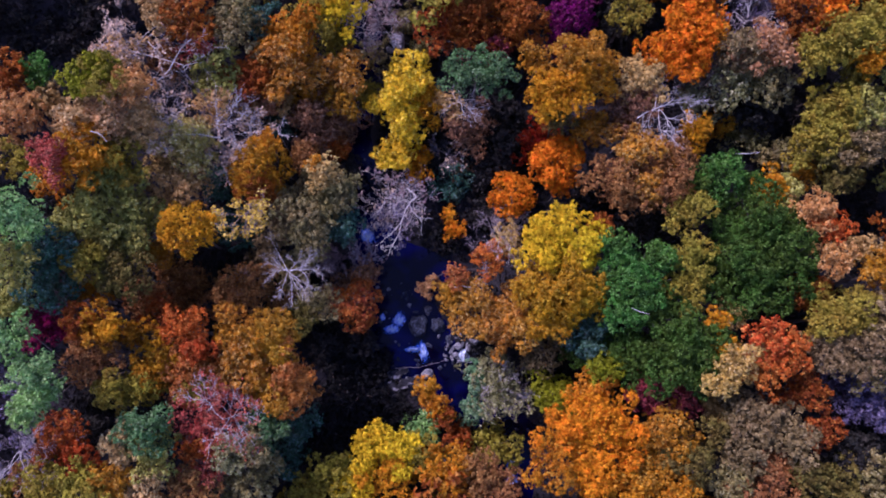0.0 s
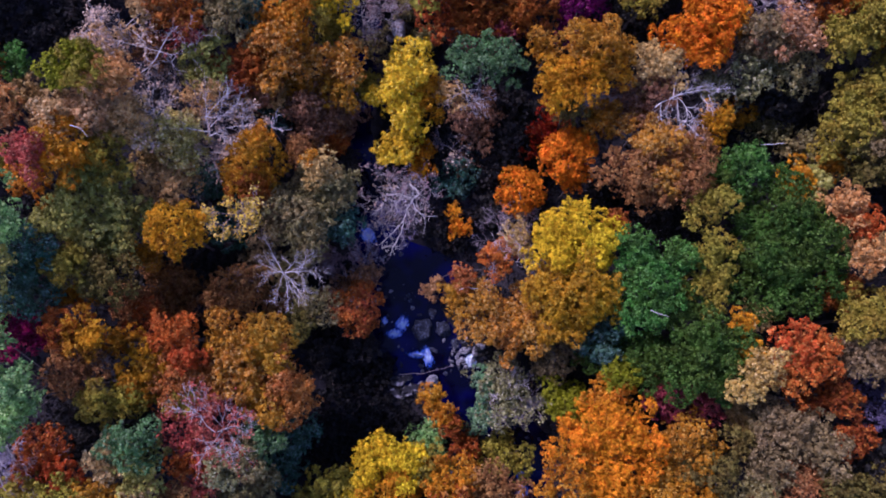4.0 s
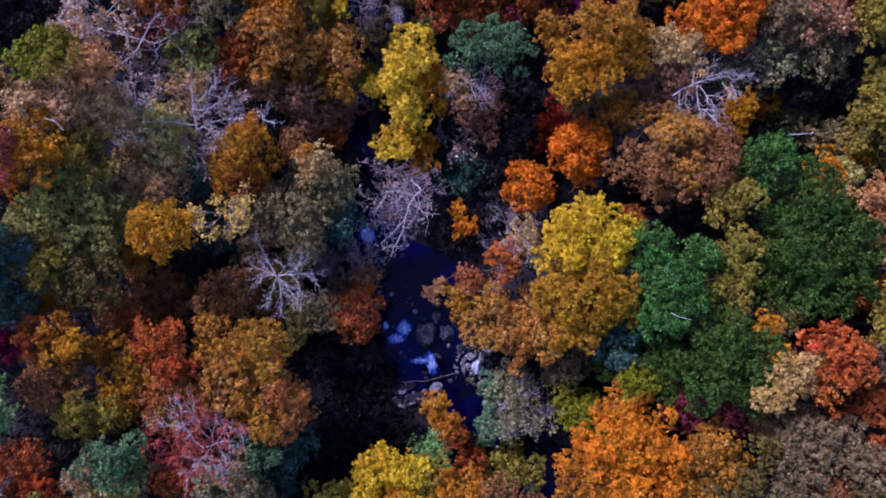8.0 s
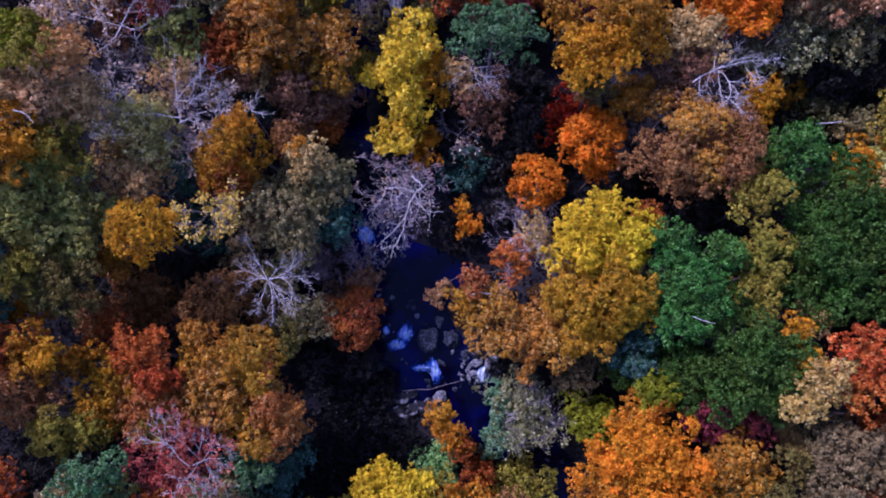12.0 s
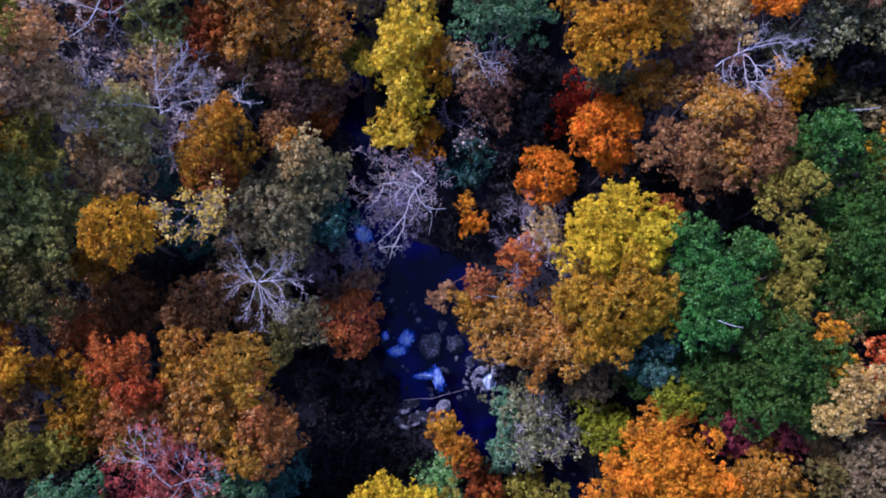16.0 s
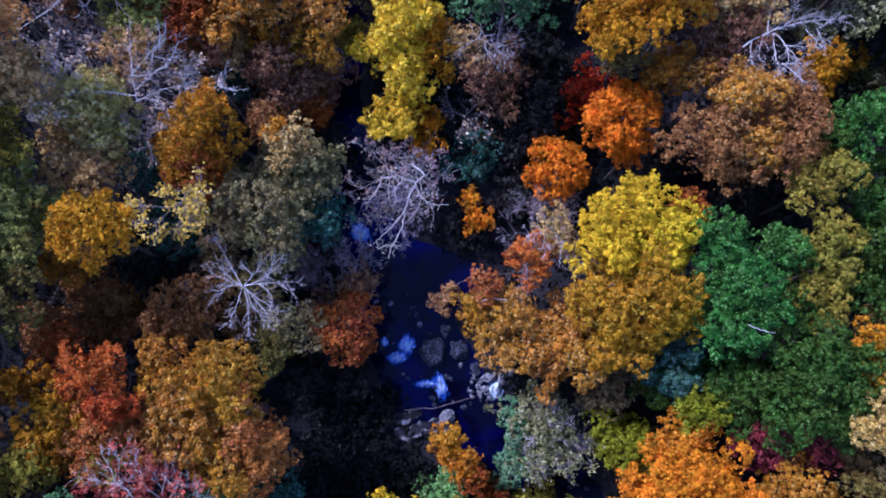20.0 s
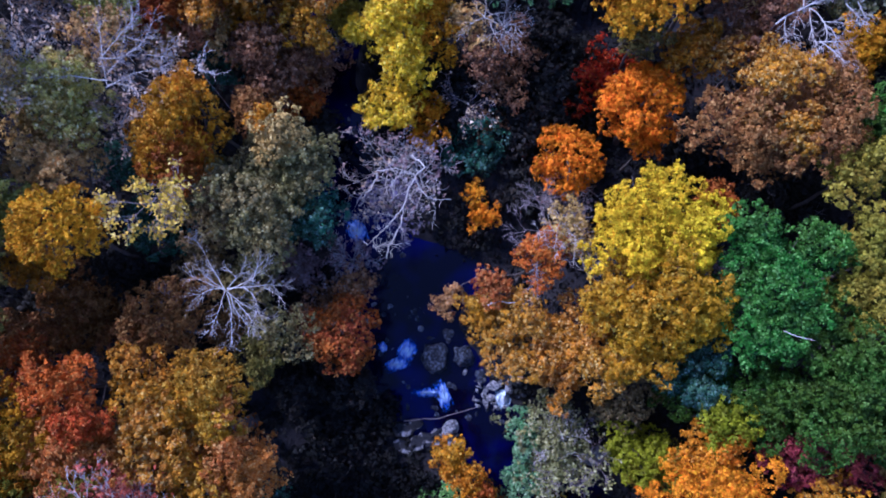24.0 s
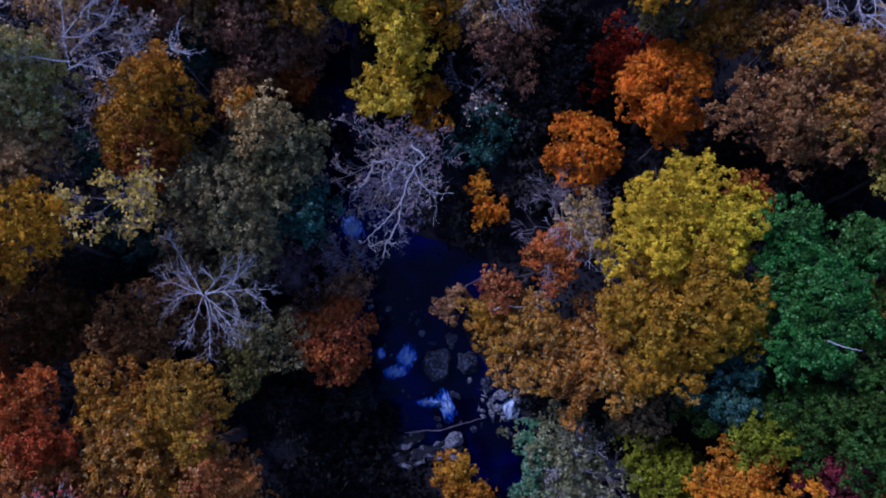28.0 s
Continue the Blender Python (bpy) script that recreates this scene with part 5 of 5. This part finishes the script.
forked_tree(19.75, 11.5, 15.2, "bleached leafless tree with long forked limbs", (
    (-1.8, -0.7, 30, 6.2, -30), (0.5, 0.3, 35, 2.6, -35), (2.1, 0.2, -65, 1.6, 15), (-0.4, 0.1, -115, 1.7, 20), (0.1, 0.1, -50, 3.5, -90),
    (0.7, -0.8, -5, 1.4, 0), (0.8, -1.0, -45, 1.5, -60), (0.4, -2.0, -45, 2.3, -20), (0.4, -2.0, -10, 1.4, 0), (-1.2, -0.3, -105, 1.6, 20),
    (0.3, 0.3, 45, 2.0, 10), (2.7, 0.2, -70, 1.2, 0), (0.1, 0.1, -90, 2.6, 5), (2.9, 0.2, 30, 1.2, 0), (-0.2, 0.2, 75, 2.7, -15)),
    stem=(-1.8, -0.7), thick=0.036, twigs=10, seed=5)
bare_tree(-24.24, 15.25, 19.16, 4.21, "bare pale-limbed tree above mauve crowns", (-0.1, 0.0), 6, 4, 3, 0.058, spread=0.4)
bare_tree(-20.94, 10.56, 17.82, 3.02, "thin leafless tree with fine forked limbs", (0.1, 0.0), 6, 4, 3, 0.035, TWIG_BARK, spread=0.4)
forked_tree(-20.01, 8.89, 16.4, "bare grey tree with crossing crooked limbs", (
    (-0.1, -0.8, 25, 3.3, -20), (0.0, -0.7, 5, 2.4, -55), (-0.5, 0.9, 0, 4.0, 65), (-0.3, 1.0, 45, 3.2, 0), (0.9, 1.7, 85, 1.5, 0),
    (0.0, 0.0, 40, 2.1, 5), (1.1, 2.0, -20, 1.0, 0), (2.3, 0.9, -10, 1.3, 0), (1.4, 2.4, 90, 1.4, 0), (-0.3, 0.9, 95, 2.7, 0), (0.0, -0.7, 100, 1.7, 0), (0.0, -0.4, 170, 5.4, 25)),
    stem=(0.0, -0.7), thick=0.028, twigs=7, seed=8)
bare_tree(-14.75, 8.73, 16.9, 1.1, "small dead snag with pale forked top", (0.1, 0.0), 5, 3, 3, 0.03, spread=0.6, hubdrop=0.3, fan=(-0.6, 1.9))
bare_tree(-18.09, 1.56, 15.73, 2.0, "nearly bare tree with last pale yellow leaves", (0.0, 0.0), 9, 4, 4, 0.037, TWIG_BARK, leaves="paleyellow", leaf_count=1150, spread=0.6)
bare_tree(-18.73, -16.26, 16.14, 3.66, "half-bare pink tree with whitish limbs", (0.4, 0.0), 8, 4, 4, 0.04, leaves="pink", leaf_count=650, spread=0.4)
bare_tree(-35.77, -18.82, 16.19, 3.06, "bare violet-grey tree with arched limbs", (0.4, 0.0), 8, 4, 4, 0.056, spread=0.4)
bare_tree(29.10, 21.06, 16.12, 2.91, "bare whitish tree among orange crowns", (0.0, 0.2), 7, 4, 4, 0.068, spread=0.5)
bare_tree(5.15, 0.08, 11.40, 3.22, "leafless brown-grey tree beside the yellow crown", (0.2, 0.1), 8, 4, 4, 0.056, TWIG_BARK, spread=0.5)
forked_tree(1.46, 13.67, 12.0, "thin leafless tree with bent limbs", (
    (0.0, 0.0, -40, 2.9, -35), (0.3, -0.3, -75, 2.0, 15), (0.0, 0.0, 200, 1.7, 20), (0.0, 0.0, 75, 1.6, 40), (0.2, 0.0, 10, 2.2, -35), (0.0, 0.1, 130, 1.4, -30), (1.2, -1.1, -20, 1.4, -40)),
    thick=0.026, twigs=5, seed=21)
bare_tree(6.12, -14.05, 3.83, 2.88, "silvery half-bare tree over the stream", (0.2, 0.0), 8, 4, 4, 0.043, TWIG_BARK, leaves="silver", leaf_count=900, spread=0.5)
bare_tree(-19.55, -3.22, 9.80, 1.74, "small leafless tree in the shade", (0.0, 0.0), 7, 3, 5, 0.037, TWIG_BARK, spread=0.8)
bare_tree(-4.98, 5.2, 5.6, 3.3, "mauve leafless tree with dense drooping twigs", (0.0, -0.2), 13, 4, 3, 0.043, PALE_TWIG, leaves="palemauve", leaf_count=260, spread=0.5)
bare_tree(22.91, 1.57, 3.54, 2.41, "bare dark tree standing in a shaded gap", (0.2, 0.0), 6, 3, 5, 0.037, TWIG_BARK, spread=0.5)


bare_tree(5.33, 0.05, 11.80, 1.58, "thin bare sapling arching over an oak crown", (-0.2, 0.2), 6, 3, 4, 0.036, spread=0.4)

bare_tree(2.63, 12.75, 13.64, 1.72, "small bare tree with pale drooping limbs", (0.2, -0.2), 7, 4, 3, 0.036, spread=0.4)
bare_tree(5.92, -13.01, 5.03, 1.71, "whitish leafless boughs above a silvery crown", (0.1, -0.1), 7, 4, 3, 0.036, spread=0.5)

bare_tree(-21.94, 8.61, 10.6, 2.2, "low bare tree with level whitish limbs", (0.0, 0.0), 9, 4, 3, 0.045, spread=0.2, hubdrop=0.3, fan=(-0.5, 0.6))

# pale limbs that hang out over the pool
hanging = bare_tree(-4.45, 6.67, 6.47, 2.2, "dead tree whose pale limbs hang over the pool", (0.0, -0.3), 4, 3, 4, 0.05, name="dead_tree")
def hanging_limb(run, rad):
    q = np.array(run)
    s = np.linspace(0, len(q) - 1, 4 * len(q))
    q = np.column_stack([np.interp(s, np.arange(len(q)), q[:, k]) for k in range(3)]) - np.array(hanging.location)
    q += np.random.default_rng(int(rad * 1000)).normal(0, 0.045, q.shape)
    limb = piece("limb", *tubes([(q, 0.70 * rad * np.linspace(1, 0.5, len(q)))], 6), PALE_BARK, hanging, smooth=True)
    out = [[], []]
    r5 = np.random.default_rng(int(rad * 977))
    for k in range(2, len(q) - 3, 2):
        side = r5.normal(0, 1, 3) * [1, 1, 0.4]
        branch_runs(r5, q[k], side + (q[k] - q[k - 1]) * 2, r5.uniform(0.4, 1.0), 0.011, 0, out, 0.0, 2)
    tagged(piece("twig_spray", *tubes(out[0] + out[1], 3), PALE_BARK, limb), kind="stuff")


hanging_limb(((-4.45, 6.67, 6.2), (-3.6, 5.9, 8.6), (-2.63, 4.67, 10.12), (-3.31, 3.95, 10.21), (-3.73, 3.10, 10.08), (-4.13, 2.12, 9.72), (-4.34, 0.96, 9.33), (-5.04, -0.01, 8.87), (-5.44, -0.87, 8.23)), 0.067)
hanging_limb(((-3.31, 3.95, 10.21), (-2.94, 3.12, 9.86), (-2.26, 2.63, 9.57), (-0.96, 2.61, 9.13)), 0.046)
hanging_limb(((-4.13, 2.12, 9.72), (-4.76, 1.45, 9.62), (-5.33, 0.82, 9.32), (-6.17, 0.20, 8.93), (-6.05, -0.21, 8.76), (-5.18, -0.08, 8.87)), 0.041)
hanging_limb(((-5.67, 4.25, 10.10), (-6.20, 3.23, 9.94), (-7.13, 2.59, 9.45)), 0.046)
hanging_limb(((-3.24, 4.05, 10.23), (-4.10, 4.32, 10.29), (-4.76, 3.65, 10.19), (-4.70, 2.84, 9.85), (-4.10, 3.06, 9.88)), 0.035)
hanging_limb(((-5.66, 4.50, 10.14), (-4.46, 4.59, 10.14), (-3.24, 4.05, 10.23)), 0.041)
hanging_limb(((-5.04, -0.01, 8.87), (-4.70, -0.18, 8.74), (-4.48, -0.44, 8.49)), 0.026)
hanging_limb(((-2.26, 2.63, 9.57), (-2.05, 1.99, 9.15), (-2.23, 1.36, 8.75)), 0.021)

# ---- stones of the stream, each where it lies ----
def bed_stone(rx, ry, rz, a, b, c, mat, lab, nm, turn):
    rock(rx, ry, max(rz, float(ground_z(rx, ry)) + 0.15), a, b, c, mat, lab, nm, turn, int(abs(rx * 31 + ry * 17)) % 50)


bed_stone(-2.85, -7.10, -0.32, 1.15, 1.25, 1.0, STONE, "large grey boulder standing in the stream", "boulder", 20)
bed_stone(-0.62, -7.22, -0.44, 0.85, 0.9, 0.8, STONE, "grey boulder beside a larger one", "boulder", 50)
bed_stone(-1.68, -5.49, -0.34, 0.6, 0.5, 0.5, STONE, "rounded stone in the stream", "rock", 10)
bed_stone(-3.67, -5.00, -0.26, 0.6, 0.4, 0.4, STONE, "low dark stone in the stream", "rock", 80)
bed_stone(0.75, -8.68, -0.80, 0.6, 0.45, 0.4, STONE, "dark angular stone on the bank", "rock", 75)
bed_stone(1.37, -10.39, -1.11, 0.6, 0.35, 0.4, PALE_STONE, "pale angular stone on the bank", "rock", 120)
bed_stone(3.35, -9.06, -0.67, 0.6, 0.4, 0.4, PALE_STONE, "pale angular stone on the bank", "rock", 150)
bed_stone(1.00, -11.13, -1.34, 0.45, 0.3, 0.3, STONE, "dark angular stone on the bank", "rock", 60)
bed_stone(8.75, -14.75, -0.4, 1.35, 0.6, 0.5, PALE_STONE, "whitish flat rock in full light", "rock", 6)
bed_stone(-4.65, 22.07, 7.77, 0.7, 1.2, 0.9, PALE_STONE, "whitish upright rock on the stream bank", "rock", 10)
bed_stone(-5.68, 21.71, 6.69, 0.4, 0.6, 0.5, PALE_STONE, "small whitish rock on the bank", "rock", 40)
bed_stone(7.53, -22.47, -3.34, 0.6, 0.5, 0.4, PALE_STONE, "pale stone washed by the stream", "rock", 60)
bed_stone(1.74, -9.41, -1.03, 0.7, 0.35, 0.4, PALE_STONE, "pale angular stone on the bank", "rock", 25)
bed_stone(1.00, -9.90, -1.12, 0.5, 0.3, 0.35, PALE_STONE, "pale angular stone on the bank", "rock", 70)
bed_stone(2.73, -9.60, -0.86, 0.5, 0.4, 0.4, PALE_STONE, "pale angular stone on the bank", "rock", 110)
bed_stone(0.37, -8.98, -0.96, 0.55, 0.3, 0.35, STONE, "dark angular stone on the bank", "rock", 140)
bed_stone(1.93, -10.64, -1.25, 0.45, 0.3, 0.3, PALE_STONE, "pale angular stone on the bank", "rock", 15)

def slab(rng, w, d, h, holder, at, turn, tilt):
    """A flat, broken plate of rock: an uneven outline, worn top edge, sheer sides."""
    k = 9
    ang = np.arange(k) * 2 * np.pi / k + rng.normal(0, 0.16, k)
    square = 1 / np.maximum(np.abs(np.cos(ang)), np.abs(np.sin(ang))) ** 0.75
    out = np.column_stack([np.cos(ang) * w, np.sin(ang) * d]) * (square * rng.uniform(0.8, 1.08, k))[:, None]
    rings = [(1.0, -h), (1.04, -0.25 * h), (1.0, 0.0), (0.86, 0.07), (0.45, 0.09)]
    vs = [(x * q, y * q, z + rng.normal(0, 0.025)) for q, z in rings for x, y in out] + [(0, 0, 0.07)]
    faces = [(r * k + i, r * k + (i + 1) % k, (r + 1) * k + (i + 1) % k, (r + 1) * k + i) for r in range(4) for i in range(k)]
    faces += [(4 * k + i, 4 * k + (i + 1) % k, 5 * k, 5 * k) for i in range(k)]
    bm = bmesh.new()
    vv = [bm.verts.new(v) for v in vs]
    for f in faces:
        bm.faces.new([vv[i] for i in dict.fromkeys(f)])
    me = bpy.data.meshes.new("slab")
    bm.to_mesh(me)
    bm.free()
    me.materials.append(LEDGE_STONE)
    ob = new("slab", me)
    ob.parent = holder
    ob.matrix_local = pose(*at, tilt, 0, turn)
    return ob


def ledge(x, y, z, wide, deep):
    """A broken rock ledge across the stream: plates of all sizes, some proud, some sunk, stepping down with the water."""
    rng = np.random.default_rng(77)
    holder = new("rock_ledge")
    holder.location = (x, y, z)
    tagged(holder, "layered dark rock ledge with pale worn patches", "rock ledge", group="stream rocks")
    for i in range(15):
        w = rng.uniform(0.35, 1.25) if i > 3 else rng.uniform(1.1, 1.5)
        px, py = rng.uniform(-wide / 2, wide / 2), rng.uniform(-deep / 2, deep / 2)
        slab(rng, w * 0.6, w * rng.uniform(0.2, 0.42), 0.5, holder, (px, py, -0.05 + 0.14 * py + (0 if i < 4 else rng.uniform(-0.02, 0.14))), rng.normal(4, 13), rng.normal(0, 6))


ledge(-3.21, -12.97, -0.95, 4.6, 2.0)
bed_stone(-1.75, -12.55, -0.9, 0.72, 0.55, 0.45, PALE_STONE, "pale rounded boulder lying on a rock ledge", "boulder", 25)

SPILL = (1.86, -9.72)
r6 = np.random.default_rng(12)
for i in range(150):
    sy = r6.uniform(-32, 20) if i < 80 else r6.uniform(-13, -3)
    sx = float(stream_x(sy)) + r6.normal(0, 1) * (float(stream_half(sy)) * 0.75 + 0.5)
    s = r6.uniform(0.09, 0.36) ** 1.15
    z = max(float(ground_z(sx, sy)), float(water_z(sy)) - 0.05)
    rock(sx, sy, z + s * 0.12, s, s * r6.uniform(0.6, 1.1), s * 0.6, (STONE, STONE, STONE, PALE_STONE)[i % 4], "small stone in the stream bed", "stone", r6.uniform(0, 180), i)

# a spill of broken, pale stones beside the small fall
for i in range(24):
    sx, sy = SPILL[0] + r6.uniform(-2.2, 2.0), SPILL[1] + r6.uniform(-1.6, 1.5)
    s = r6.uniform(0.14, 0.38)
    rock(sx, sy, max(float(ground_z(sx, sy)), float(water_z(sy))) + s * 0.35, s, s * r6.uniform(0.35, 0.7), s * 0.8, PALE_STONE, "pale broken stone beside a small fall", "stone", r6.uniform(0, 180), i + 200)

# ---- white water ----
WW = "white water tumbling over a rocky step, shade blue in its colour"
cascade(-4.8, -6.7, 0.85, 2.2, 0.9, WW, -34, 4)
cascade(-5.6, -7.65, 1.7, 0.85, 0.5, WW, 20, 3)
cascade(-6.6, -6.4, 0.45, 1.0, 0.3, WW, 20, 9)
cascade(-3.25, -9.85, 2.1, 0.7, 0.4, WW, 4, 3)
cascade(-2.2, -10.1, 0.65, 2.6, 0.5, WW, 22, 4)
cascade(2.3, -10.45, 0.9, 1.7, 1.0, "bright white water falling between stones", -15, 5, SUNLIT_FOAM)
cascade(-8.3, 2.45, 0.9, 2.0, 0.9, "white water sliding down a narrow chute, shade blue in its colour", 40, 6)
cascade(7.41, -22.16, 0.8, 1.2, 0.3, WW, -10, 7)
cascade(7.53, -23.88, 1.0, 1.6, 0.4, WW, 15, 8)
branch_on(((-5.18, -11.87, -0.76), (-2.41, -11.74, -0.74), (0.37, -11.02, -0.61)), 0.045, TWIG_BARK, "pale fallen branch across the stream ledge")
branch_on(((27.20, 7.64, 14.26), (28.35, 7.69, 14.27), (29.36, 7.77, 14.38)), 0.04, PALE_BARK, "bleached broken branch caught in the crowns", "broken_branch")
branch_on(((-1.48, -2.53, 0.99), (0.06, -1.74, 1.13), (1.29, -0.86, 1.49)), 0.05, TWIG_BARK, "thin bare branch over the pool")

branch_on(((16.80, -6.66, 14.35), (17.55, -6.98, 14.39), (18.38, -7.22, 14.43)), 0.032, PALE_BARK, "pale broken branch lying on green leaves", "broken_branch")
branch_on(((-29.00, 7.27, 21.61), (-28.07, 6.93, 21.75), (-27.51, 6.29, 21.64)), 0.035, PALE_BARK, "pale dead branch among tan leaves", "broken_branch")
branch_on(((0.82, -4.29, 8.76), (1.69, -4.00, 9.00), (2.73, -4.13, 8.95)), 0.05, PALE_BARK, "pale dead branch at a crown's edge", "broken_branch")

# ---- woods beyond: one joined mass all round the watched stretch ----


def far_woods():
    rng = np.random.default_rng(21)
    cols = ("rust", "goldbrown", "greyolive", "brown", "tan", "amber", "olive", "olivegreen")
    leaves, kinds, wood = [], [], []
    gap = 8.4
    for gy in np.arange(-60, 75, gap):
        for gx in np.arange(-85, 86, gap):
            x, y = gx + rng.uniform(-2, 2), gy + rng.uniform(-2, 2)
            if (-45 < x < 45 and -27 < y < 25.5) or abs(x - float(stream_x(np.clip(y, -60, 60)))) < 4:
                continue
            r, h, base = rng.uniform(3.6, 5.3), rng.uniform(11, 16), float(ground_z(x, y))
            c, o = crown_points(rng, r, r * 0.75, 0.7, 0.5)
            v = leaves_at(rng, c, o, 0.5) + [x, y, base + h - r * 0.75]
            leaves.append(v)
            kinds.append(np.full(len(v) // 3, rng.integers(0, 8)))
            pts, radii = trunk_runs(rng, h - r * 0.5, 0.25)
            wood.append((pts + [x, y, base], radii))
    v, k = np.concatenate(leaves), np.concatenate(kinds)
    woods = new("far_woods")
    tagged(woods, "mixed autumn woodland stretching beyond the stream valley", "woodland", kind="stuff")
    crowns = mesh_of("crown", v, np.arange(len(v)).reshape(-1, 3), LEAF[cols[0]])
    for c in cols[1:]:
        crowns.materials.append(LEAF[c])
    crowns.polygons.foreach_set("material_index", k.astype(np.int32))
    ob = new("crown", crowns)
    ob.parent = woods
    tagged(ob, kind="stuff")
    tagged(piece("trunk", *tubes(wood, 6), BARK, woods, smooth=True), kind="stuff")


far_woods()
